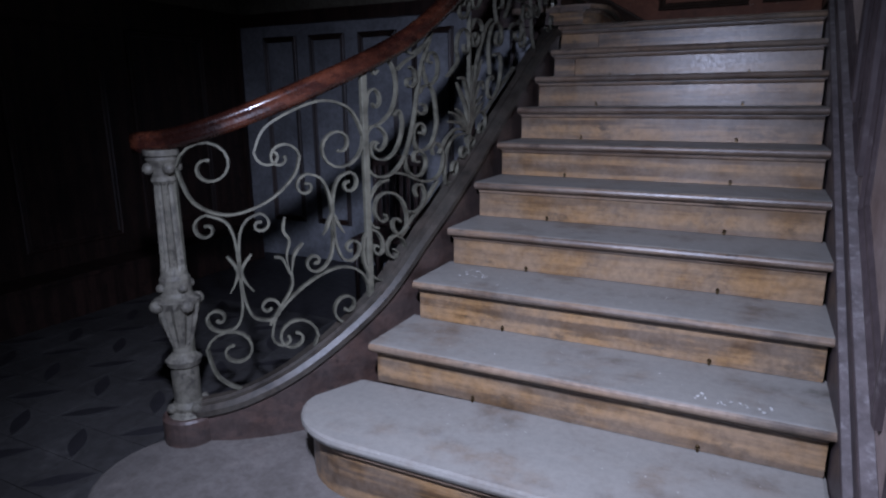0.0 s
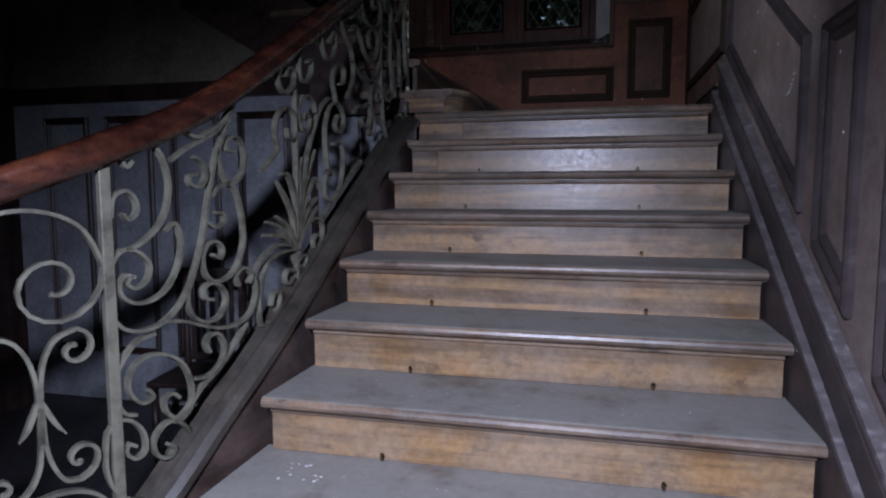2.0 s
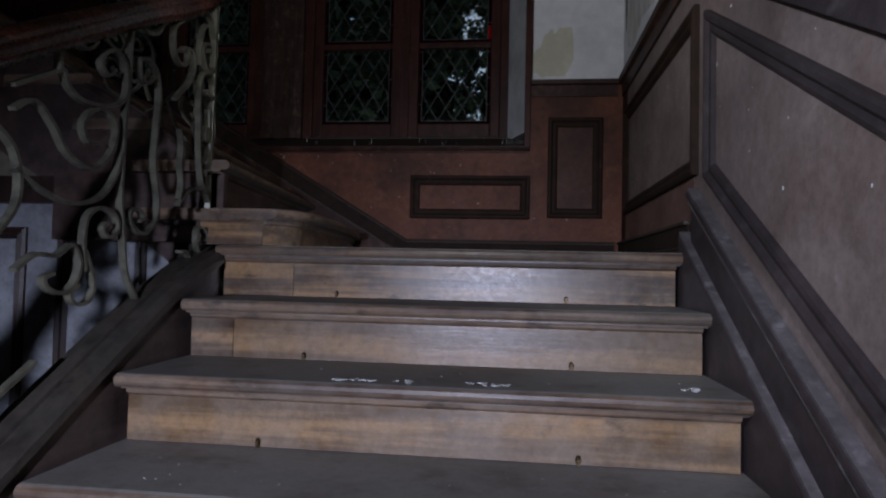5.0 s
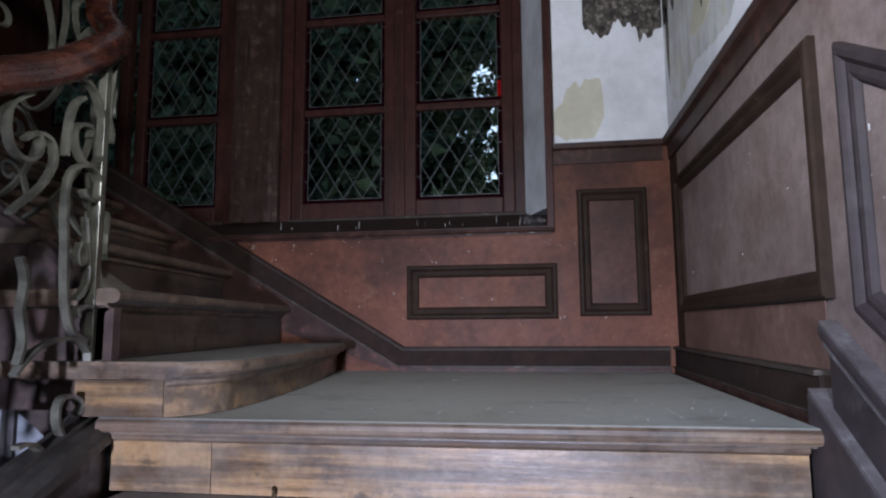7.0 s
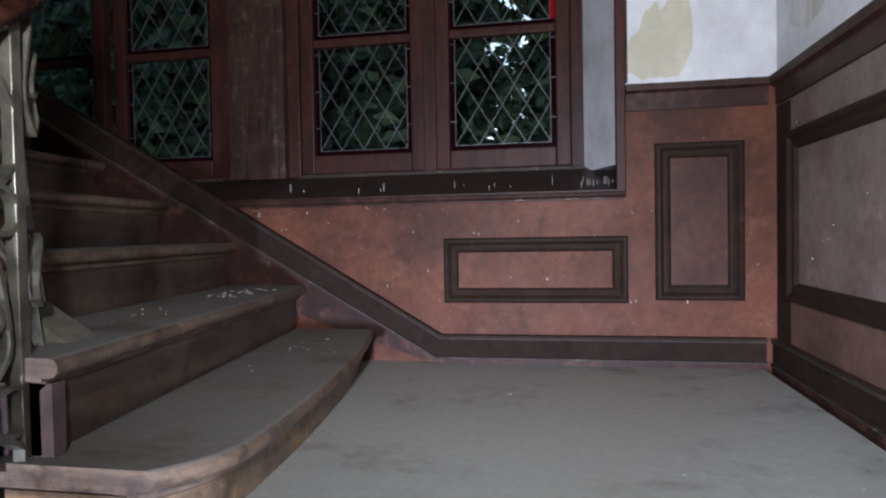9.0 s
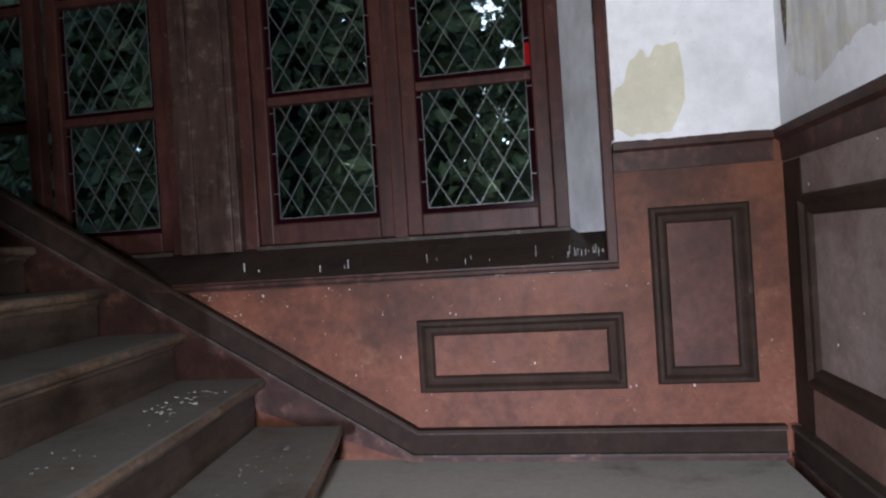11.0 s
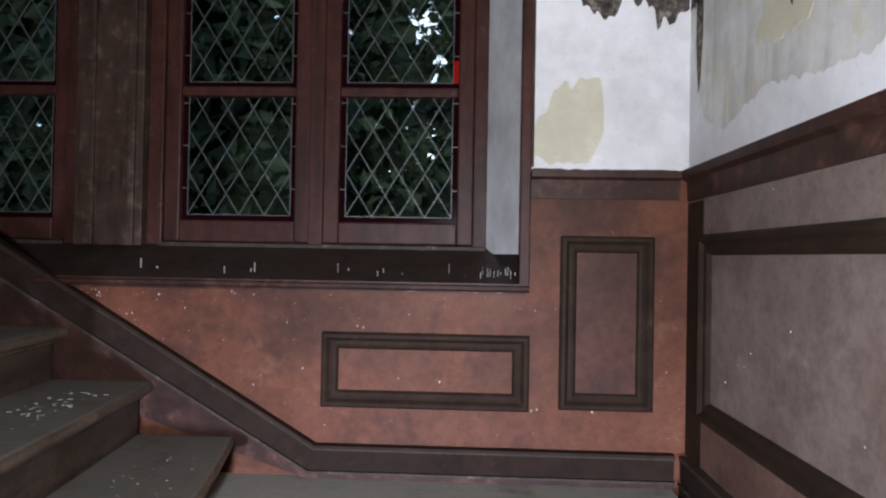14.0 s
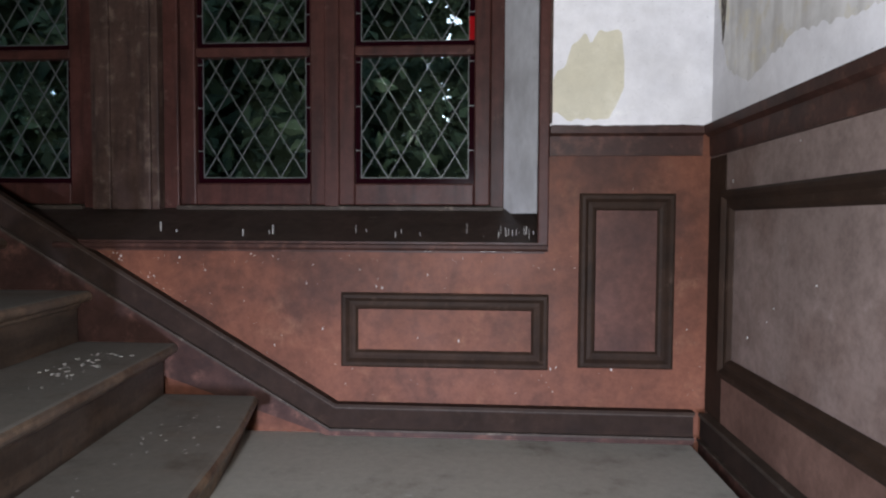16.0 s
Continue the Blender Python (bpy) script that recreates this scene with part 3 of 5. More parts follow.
def panel_frame(bm, corners, width, depth, place):
    """A mitred moulding round any four-cornered panel; corners (u, v) anticlockwise."""
    prof = [(0, 0), (0, 0.7), (0.12, 0.95), (0.3, 1.0), (0.42, 0.72), (0.5, 0.5), (0.72, 0.62), (0.86, 0.5), (1.0, 0.12), (1.0, 0)]
    rings = []
    for i in range(4):
        p0, p1, p2 = (Vector(corners[(i + k) % 4]) for k in (-1, 0, 1))
        d0, d1 = (p1 - p0).normalized(), (p2 - p1).normalized()
        n0, n1 = Vector((-d0.y, d0.x)), Vector((-d1.y, d1.x))
        inward = (n0 + n1) / (1 + n0.dot(n1))
        rings.append([bm.verts.new(place(*(p1 + inward * (w * width)), d * depth)) for w, d in prof])
    for i in range(4):
        a, b = rings[i], rings[(i + 1) % 4]
        for j in range(len(prof) - 1):
            bm.faces.new((a[j], a[j + 1], b[j + 1], b[j]))


LEVEL = 1.87
for corners, mat in (
    (((4.615, 2.1), (5.925, 2.1), (5.925, 2.645), (4.615, 2.645)), M_MOULD),
    (((3.28, line(3.28) + 0.275), (4.505, line(4.505) + 0.275), (4.505, line(4.505) + 0.785), (3.28, line(3.28) + 0.785)), M_SKIRT),
    (((2.87, line(2.87) + 0.275), (3.135, line(3.135) + 0.275), (3.135, LEVEL), (2.87, LEVEL)), M_SKIRT),
    (((2.0, line(2.0) + 0.275), (2.7, line(2.7) + 0.275), (2.7, LEVEL), (2.0, LEVEL)), M_SKIRT),
    (((0.9, 0.35), (1.8, 0.35), (1.8, LEVEL), (0.9, LEVEL)), M_SKIRT),
):
    bm = bmesh.new()
    panel_frame(bm, corners, 0.06, 0.024, east)
    part("panel_moulding", bm, mat, wall_east)
part("wall_field", boxes((WALL_X - 0.003, WALL_X - 0.0005, 4.66, 5.93, 1.957, 2.098)), M_ROSE, wall_east, "faded rose paint under the landing panel")
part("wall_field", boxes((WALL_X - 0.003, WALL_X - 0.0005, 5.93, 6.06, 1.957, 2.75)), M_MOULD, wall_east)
bm = bmesh.new()
prism(bm, [(0, 2.755), (0.012, 2.755), (0.014, 2.815), (0.03, 2.825), (0.034, 2.85), (0, 2.85)], 4.62, 6.04, lambda p, q, r: (WALL_X - p, r, q))
part("dado_rail", bm, M_DADO, wall_east)
bm = bmesh.new()
prism(bm, [(4.62, 2.755), (4.62, 2.85), (3.28, 2.85 - 1.34 * SL), (1.2, 2.85 - 1.34 * SL), (1.2, 2.755 - 1.34 * SL), (3.28, 2.755 - 1.34 * SL)], WALL_X - 0.03, WALL_X - 0.001, lambda p, q, r: (r, p, q))
part("dado_rail", bm, M_SKIRT, wall_east)

# ---- window wall ----
OPEN_R, OPEN_B, OPEN_T = 1.003, 2.47, 4.9
wall_north = wall_box("wall_north", "terracotta painted wall under the leaded windows", M_RED, (-3.0, WALL_X, WALL_Y, 6.5, 0, OPEN_B), (OPEN_R, WALL_X, WALL_Y, 6.5, OPEN_B, 2.845))
wall_box("wall_north_plaster", "bright white plaster with torn dark patches beside the window", M_WHITE, (OPEN_R, WALL_X, WALL_Y, 6.5, 2.845, 5.2), (-3.0, OPEN_R, WALL_Y, 6.5, OPEN_T, 5.2))


def north(u, v, o):
    return (u, WALL_Y - o, v)

for u0, u1, v0, v1 in ((0.349, 1.018, 2.077, 2.318), (1.113, 1.408, 2.087, 2.641)):
    bm = bmesh.new()
    panel_frame(bm, ((u0, v0), (u1, v0), (u1, v1), (u0, v1)), 0.054, 0.024, north)
    part("panel_moulding", bm, M_MOULD, wall_north)
M_MAROON = paint("dull_maroon_paint", (0.105, 0.045, 0.031), (0.15, 0.075, 0.05), (0.04, 0.02, 0.016), 0.45, 0.56, 0.8, 0.7, False, 1.4)
part("panel_field", boxes((1.165, 1.356, WALL_Y - 0.004, WALL_Y - 0.0005, 2.139, 2.589)), M_MAROON, wall_north, "dull maroon panel field")
bm = bmesh.new()
prism(bm, [(0, 2.76), (0.012, 2.76), (0.014, 2.82), (0.03, 2.828), (0.032, 2.85), (0, 2.85)], 1.016, WALL_X - 0.03, lambda p, q, r: (r, WALL_Y - p, q))
part("dado_rail", bm, M_DADO, wall_north)
KNEE, SKIRT_TOP = 0.335, 1.955
def rake(x):
    return SKIRT_TOP + (KNEE - x) * 0.6


def skirt_band(lo, hi, rake_lo, rake_hi, out, mat, name):
    """A band of the skirting: level along the landing, then climbing with the upper flight."""
    bm = bmesh.new()
    prism(bm, [(1.475, SKIRT_TOP + lo), (KNEE + lo * 0.25, SKIRT_TOP + lo), (-1.6, rake(-1.6) + rake_lo), (-1.6, rake(-1.6) + rake_hi), (KNEE + hi * 0.25, SKIRT_TOP + hi), (1.475, SKIRT_TOP + hi)], 0, out, lambda p, q, r: (p, WALL_Y - 0.001 - r, q))
    part(name, bm, mat, wall_north)


skirt_band(-0.107, -0.088, -0.62, -0.132, 0.026, M_DADO, "skirting_lower")
skirt_band(-0.088, -0.08, -0.132, -0.12, 0.033, M_BEAD, "skirting_bead")
skirt_band(-0.08, -0.014, -0.12, -0.018, 0.02, M_KICK, "skirting_board")
skirt_band(-0.014, -0.008, -0.018, -0.01, 0.028, M_BEAD, "skirting_bead")
skirt_band(-0.008, 0.002, -0.01, 0.002, 0.034, M_MOULD, "skirting_moulding")

# sill, jamb, casements
window = tagged(new("window_1"), "tall red-brown casement window with leaded diamond panes", "window", kind="structure")
bm = bmesh.new()
prism(bm, [(WALL_Y - 0.012, OPEN_B - 0.015), (WALL_Y - 0.012, OPEN_B + 0.012), (6.39, 2.605), (6.39, 2.5)], -2.6, OPEN_R, lambda p, q, r: (r, p, q))
part("window_sill", bm, M_SILL, window, "dark dirty sloping sill with paint scratches")
bm = bmesh.new()
prism(bm, [(0.0, 2.456), (0.02, 2.456), (0.028, 2.464), (0.026, 2.474), (0.018, 2.478), (0.0, 2.478)], -0.62, OPEN_R + 0.01, lambda p, q, r: (r, WALL_Y - p, q))
part("sill_lip", bm, M_DADO, window)
part("sill_bead", boxes((-0.35, 0.882, 6.35, 6.384, 2.588, 2.606), (-2.6, -0.72, 6.35, 6.384, 2.588, 2.606)), M_BEAD, window, bevel=0.004)
part("sill_edge", boxes((-0.62, OPEN_R, WALL_Y - 0.0155, WALL_Y - 0.0125, OPEN_B - 0.02, OPEN_B + 0.014)), M_DADO, window)
bm = bmesh.new()
prism(bm, [(OPEN_R - 0.004, WALL_Y + 0.03), (0.882, 6.385), (0.882, 6.5), (OPEN_R - 0.004, 6.5)], 2.58, OPEN_T, lambda p, q, r: (p, q, r))
part("jamb", bm, M_JAMB, window, "white painted reveal with flaking edges")
part("architrave", boxes((OPEN_R - 0.022, OPEN_R + 0.012, WALL_Y - 0.014, WALL_Y + 0.03, OPEN_B, OPEN_T)), M_FRAME, window, bevel=0.004)
part("mullion_pier", boxes((-0.665, -0.405, 6.33, 6.5, 2.59, OPEN_T), (-0.64, -0.585, 6.315, 6.33, 2.59, OPEN_T), (-0.485, -0.43, 6.315, 6.33, 2.59, OPEN_T)), M_PIER, window, "brown weathered pier between the casements", bevel=0.004)

BARS = [2.692, 3.186, 3.696, 4.2, 4.8]
def casement(x0, x1):
    """One leaf: stiles, rails, glazing bars, leaded panes with a ruby border."""
    w = 0.06
    leaf = part("casement", boxes((x0 - w, x0, 6.385, 6.44, 2.61, 4.86), (x1, x1 + w, 6.385, 6.44, 2.61, 4.86), (x0, x1, 6.385, 6.44, 2.61, BARS[0]), (x0, x1, 6.385, 6.44, 4.8, 4.86)), M_FRAME, window, bevel=0.006)
    for z in BARS[1:-1]:
        part("glazing_bar", boxes((x0, x1, 6.39, 6.435, z - 0.018, z + 0.018)), M_FRAME, leaf, bevel=0.006)
    for z0, z1 in zip(BARS, BARS[1:]):
        a, b = z0 + (0.018 if z0 > 2.7 else 0), z1 - 0.018
        bd = 0.022
        pane = part("pane", boxes((x0 + bd, x1 - bd, 6.412, 6.415, a + bd, b)), M_GLASS, leaf)
        pane.visible_shadow = False
        part("border_pane", boxes((x0, x0 + bd, 6.411, 6.416, a, b), (x1 - bd, x1, 6.411, 6.416, a, b), (x0 + bd, x1 - bd, 6.411, 6.416, a, a + bd)), M_RUBY, leaf, "narrow dark ruby glass border")
        bm = bmesh.new()
        nx = 4
        dx = (x1 - x0 - 2 * bd) / nx
        rows_high = (b - a - bd) / (1.64 * dx)
        ax, bx, az, bz = x0 + bd, x1 - bd, a + bd, b
        for s in (1, -1):
            for i in range(-6, 10):
                pts = []
                X0 = ax + i * dx
                for t in (0.0, 1.0):
                    pts.append((X0 + s * t * rows_high * dx, az + t * (bz - az)))
                (p, q), (r, u) = pts
                lo, hi = 0.0, 1.0
                d = r - p
                t0, t1 = sorted(((ax - p) / d, (bx - p) / d))
                lo, hi = max(lo, t0), min(hi, t1)
                if hi - lo < 0.02:
                    continue
                sweep(bm, [(p + d * lo, 6.41, q + (u - q) * lo), (p + d * hi, 6.41, q + (u - q) * hi)], [(-0.0016, -0.002), (0.0016, -0.002), (0.0016, 0.002), (-0.0016, 0.002)], up=(0, 1, 0))
        box(bm, ax - 0.0014, ax + 0.0014, 6.409, 6.412, az, bz)
        box(bm, bx - 0.0014, bx + 0.0014, 6.409, 6.412, az, bz)
        box(bm, ax, bx, 6.409, 6.412, az - 0.0014, az + 0.0014)
        for i in range(1, 6):
            z = az + i * 1.64 * dx * 0.5 + 0.02
            if i % 2 and z < bz:
                for u0, u1 in ((x0, ax), (bx, x1)):
                    box(bm, u0, u1, 6.408, 6.411, z - 0.0018, z + 0.0018)
        part("lead_came", bm, M_LEAD, leaf, "lead lattice of diamonds")
    return leaf

M_SCARLET, st, sp = material("clear_red_glass")
sp.inputs["Base Color"].default_value = (0.6, 0.01, 0.015, 1)
sp.inputs["Transmission Weight"].default_value = 0.6
sp.inputs["Roughness"].default_value = 0.2
for x0, x1 in ((-0.288, 0.155), (0.324, 0.772), (-1.22, -0.785), (-1.83, -1.39)):
    casement(x0, x1)
part("red_pane", boxes((0.751, 0.771, 6.406, 6.4105, 3.225, 3.31)), M_SCARLET, window, "small bright red piece of border glass")
part("mullion", boxes((0.212, 0.267, 6.372, 6.3845, 2.6, 4.86), (-0.405, -0.348, 6.37, 6.45, 2.59, 4.9), (0.832, 0.882, 6.37, 6.45, 2.59, 4.9), (-0.725, -0.665, 6.37, 6.45, 2.59, 4.9), (-3.0, -1.89, 6.37, 6.45, 2.59, 4.9)), M_FRAME, window, bevel=0.004)

# ---- white panelled screen and soffit under the second flight ----
SCREEN_Y = 4.74
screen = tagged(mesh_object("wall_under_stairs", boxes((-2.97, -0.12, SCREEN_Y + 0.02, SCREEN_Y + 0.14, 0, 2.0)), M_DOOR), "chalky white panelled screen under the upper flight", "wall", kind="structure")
wall_box("wall_under_stairs_end", "dark corner post beside the white screen", M_DARK, (-3.0, -2.97, SCREEN_Y - 0.02, SCREEN_Y + 0.14, 0, 2.12))
part("head_board", boxes((-2.97, -0.12, SCREEN_Y - 0.03, SCREEN_Y + 0.13, 2.0, 2.1)), M_DARK, screen)
x = -2.715
while x < -0.5:
    bm = bmesh.new()
    moulding_ring(bm, x, x + 0.355, 0.33, 1.91, 0.045, 0.02, lambda u, v, o: (u, SCREEN_Y + 0.02 - o, v))
    part("panel_moulding", bm, M_DARK, screen)
    x += 0.487
bm = bmesh.new()
prism(bm, [(-3.0, 2.1), (-0.1, 2.1), (-0.1, 2.12), (-3.0, 3.9)], SCREEN_Y + 0.02, SCREEN_Y + 0.1, lambda p, q, r: (p, r, q))
tagged(mesh_object("wall_under_flight", bm, M_CREAM), "cream plaster spandrel under the upper flight", "wall", kind="structure")

# ---- ironwork ----
def spiral(p, c, sign, turns, shrink=0.2):
    """Points from p round the centre c, drawing in."""
    dx, dy = p[0] - c[0], p[1] - c[1]
    r, a = math.hypot(dx, dy), math.atan2(dy, dx)
    n = max(8, int(turns * 16))
    out = []
    for i in range(1, n + 1):
        t = i / n
        rr = r * (1 - (1 - shrink) * t ** 0.8)
        out.append((c[0] + rr * math.cos(a + sign * turns * 2 * math.pi * t), c[1] + rr * math.sin(a + sign * turns * 2 * math.pi * t)))
    return out


def scroll(points, first=None, last=None):
    """A bar through the points; first and last are (centre, sign, turns) of the volutes at its ends."""
    mid = [(p.x, p.y) for p in smooth_path([(x, y, 0) for x, y in points], 6)]
    if last:
        mid = mid + spiral(points[-1], *last)
    if first:
        mid = spiral(points[0], *first)[::-1] + mid
    return mid


def bar(bm, path, place, width=0.024, thick=0.009, taper=None, balls=(False, False)):
    """A flat bar along a path in the railing's surface; place(p, q, off)."""
    n = len(path)
    rings = []
    for i in range(n):
        (x0, y0), (x1, y1) = path[max(i - 1, 0)], path[min(i + 1, n - 1)]
        a, b = place(x0, y0, 0), place(x1, y1, 0)
        p = place(*path[i], 0)
        d = (b - a)
        d = d.normalized() if d.length > 1e-7 else Vector((0, 0, 1))
        q = place(*path[i], 0.01) - p
        q.normalize()
        nrm = d.cross(q).normalized()
        f = taper(i / (n - 1)) if taper else 1.0
        t, w = thick * f / 2, width * (0.35 + 0.65 * f) / 2
        rings.append([bm.verts.new(p + nrm * u + q * v) for u, v in ((-t, -w), (t, -w), (t, w), (-t, w))])
    for r0, r1 in zip(rings, rings[1:]):
        for j in range(4):
            bm.faces.new((r0[j], r0[(j + 1) % 4], r1[(j + 1) % 4], r1[j]))
    bm.faces.new(rings[0][::-1])
    bm.faces.new(rings[-1])
    for flag, k in zip(balls, (0, n - 1)):
        if flag:
            ball = bmesh.ops.create_icosphere(bm, subdivisions=1, radius=thick * 0.95)
            bmesh.ops.translate(bm, verts=ball["verts"], vec=place(*path[k], 0))


def iron(name, path, place, balls=(False, False), label="", **kw):
    bm = bmesh.new()
    bar(bm, path, place, balls=balls, **kw)
    return part(name, bm, M_IRON, balustrade, label)


# newel panel: drawn on a grid 325 wide; x from 325 to 650, y downward
S_POST = s_of(3)


def first_panel(x, y, off):
    u = (x - 325) / 325
    z = (1 - u) * (1.205 - (y - 240) * 0.00205) + u * (1.47 - (y - 145) * 0.00218)
    return on_plan(0.035 + (S_POST - 0.035) * u, z, off)


for pts, a, b in (
    ([(322, 262), (345, 325), (400, 353), (465, 337), (512, 298), (524, 264)], ((375, 266), 1, 1.25), ((493, 264), -1, 1.0)),
    ([(449, 250), (475, 205), (560, 175), (620, 195), (646, 245)], ((478, 256), -1, 0.6), ((596, 255), 1, 1.3)),
    ([(411, 470), (408, 400), (395, 365), (365, 350)], None, ((363, 376), -1, 1.05)),
    ([(412, 470), (415, 400), (427, 368), (450, 356)], None, ((450, 376), 1, 1.05)),
    ([(410, 440), (412, 520), (400, 560), (375, 570)], None, ((369, 544), 1, 1.1)),
    ([(413, 440), (415, 500), (428, 545), (455, 556)], None, ((455, 531), -1, 1.1)),
    ([(577, 420), (575, 350), (560, 310), (535, 297)], None, ((533, 319), -1, 1.0)),
    ([(579, 420), (580, 350), (592, 315), (615, 305)], None, ((612, 327), 1, 1.0)),
    ([(577, 380), (575, 440), (562, 468), (545, 478)], None, ((541, 458), 1, 1.0)),
    ([(579, 380), (582, 430), (595, 463), (612, 470)], None, ((612, 446), -1, 1.0)),
    ([(344, 605), (360, 660), (410, 690), (460, 682), (512, 652), (539, 602)], ((392, 608), 1, 1.2), ((497, 596), -1, 1.2)),
    ([(457, 588), (470, 545), (520, 500), (580, 478), (625, 492), (648, 535), (636, 575), (608, 590)], ((481, 594), -1, 0.55), ((599, 556), 1, 1.15)),
    ([(497, 470), (496, 500), (470, 540), (455, 565)], None, None),
):
    iron("scroll", scroll(pts, a, b), first_panel, (a is not None, b is not None), thick=0.009, width=0.019)
for pts in ([(393, 428), (408, 455), (403, 478), (393, 497)], [(432, 428), (415, 455), (420, 478), (432, 497)], [(492, 368), (488, 392), (497, 412), (491, 440), (496, 475)], [(470, 438), (484, 444), (494, 474)], [(521, 420), (504, 440), (498, 474)], [(578, 372), (590, 400), (600, 415)], [(577, 372), (566, 400), (558, 412)]):
    iron("leaf_spur", scroll(pts), first_panel, thick=0.009, width=0.017, taper=lambda t: 0.45 + 0.8 * math.sin(math.pi * min(t + 0.15, 1)))


def upright(s, w, t, lo=0.03, hi=-0.03):
    """A flat standard from the string's capping to the handrail."""
    bm = bmesh.new()
    z0, z1 = along(s, CAP) + lo, along(s, RAIL) + hi
    o = [on_plan(s - w / 2, 0, -t / 2), on_plan(s + w / 2, 0, -t / 2), on_plan(s + w / 2, 0, t / 2), on_plan(s - w / 2, 0, t / 2)]
    lo_v = [bm.verts.new(p + Vector((0, 0, z0))) for p in o]
    hi_v = [bm.verts.new(p + Vector((0, 0, z1))) for p in o]
    bm.faces.new(lo_v[::-1])
    bm.faces.new(hi_v)
    for i in range(4):
        bm.faces.new((lo_v[i], lo_v[(i + 1) % 4], hi_v[(i + 1) % 4], hi_v[i]))
    return part("standard", bm, M_IRON, balustrade, bevel=0.002)


S_TURN = s_of(5) + 0.172 + 1.405
upright(0.012, 0.028, 0.022)
upright(S_POST, 0.026, 0.022)
upright(S_TURN, 0.03, 0.02, 0.05)


def flight_panel(s0, flip=1):
    def place(a, b, off):
        s = s0 + flip * a
        return on_plan(s, along(s, CAP) + 0.04 + b * (along(s, RAIL) - along(s, CAP) - 0.075) / 0.78, off)
    return place


def lyre(s0, flip, wide=1.0):
    """Big interlaced volutes between a standard and a palmette."""
    place = flight_panel(s0, flip)
    w = wide
    rows = (
        ([(0.03 * w, 0.52), (0.06 * w, 0.39), (0.15 * w, 0.35), (0.24 * w, 0.42), (0.27 * w, 0.56), (0.22 * w, 0.72)], ((0.085 * w, 0.53), -1, 1.15), None),
        ([(0.03 * w, 0.23), (0.05 * w, 0.32), (0.13 * w, 0.355), (0.22 * w, 0.32), (0.30 * w, 0.42), (0.36 * w, 0.60), (0.46 * w, 0.76)], ((0.085 * w, 0.22), 1, 1.15), None),
        ([(0.03 * w, 0.09), (0.05 * w, 0.02), (0.12 * w, 0.02), (0.2 * w, 0.12), (0.24 * w, 0.24), (0.2 * w, 0.3)], ((0.08 * w, 0.10), -1, 1.1), ((0.165 * w, 0.25), 1, 1.1)),
        ([(0.23 * w, 0.06), (0.2 * w, 0.13)], None, ((0.165 * w, 0.11), 1, 0.9)),
        ([(0.22 * w, 0.01), (0.32 * w, 0.13), (0.4 * w, 0.3), (0.42 * w, 0.48), (0.38 * w, 0.55)], None, ((0.36 * w, 0.49), 1, 1.1)),
        ([(0.3 * w, 0.1), (0.36 * w, 0.02), (0.44 * w, 0.04), (0.46 * w, 0.14), (0.42 * w, 0.18)], None, ((0.405 * w, 0.12), 1, 1.0)),
    )
    rows += (
        ([(0.4 * w, 0.76), (0.34 * w, 0.70), (0.35 * w, 0.62)], None, ((0.4 * w, 0.64), 1, 1.0)),
        ([(0.11 * w, 0.77), (0.07 * w, 0.70), (0.09 * w, 0.63)], None, ((0.13 * w, 0.66), 1, 1.0)),
        ([(0.48 * w, 0.76), (0.5 * w, 0.62), (0.46 * w, 0.5), (0.49 * w, 0.36), (0.55 * w, 0.3)], None, ((0.54 * w, 0.36), 1, 1.05)),
        ([(0.44 * w, 0.33), (0.5 * w, 0.24), (0.55 * w, 0.17)], ((0.475 * w, 0.36), -1, 0.9), None),
        ([(0.58 * w, 0.77), (0.62 * w, 0.66), (0.58 * w, 0.58)], None, ((0.56 * w, 0.65), -1, 1.0)),
        ([(0.3 * w, 0.55), (0.31 * w, 0.66), (0.29 * w, 0.74)], ((0.335 * w, 0.56), 1, 0.9), None),
    )
    for pts, a, b in rows:
        iron("scroll", scroll(pts, a, b), place, (a is not None, b is not None), thick=0.008, width=0.017)


S_PALM = s_of(5) + 0.172


def flight_grid():
    """Along the flight from the palmette; heights over the nosing line."""
    def place(a, b, off):
        s = S_PALM + a
        c = along(s, CAP)
        return on_plan(s, c + (b - 0.02) * (along(s, LATTICE) - c) / 0.85, off)
    return place


def blade_taper(t):
    return 0.25 + 0.95 * math.sin(math.pi * min(0.1 + t * 0.85, 1)) ** 0.8


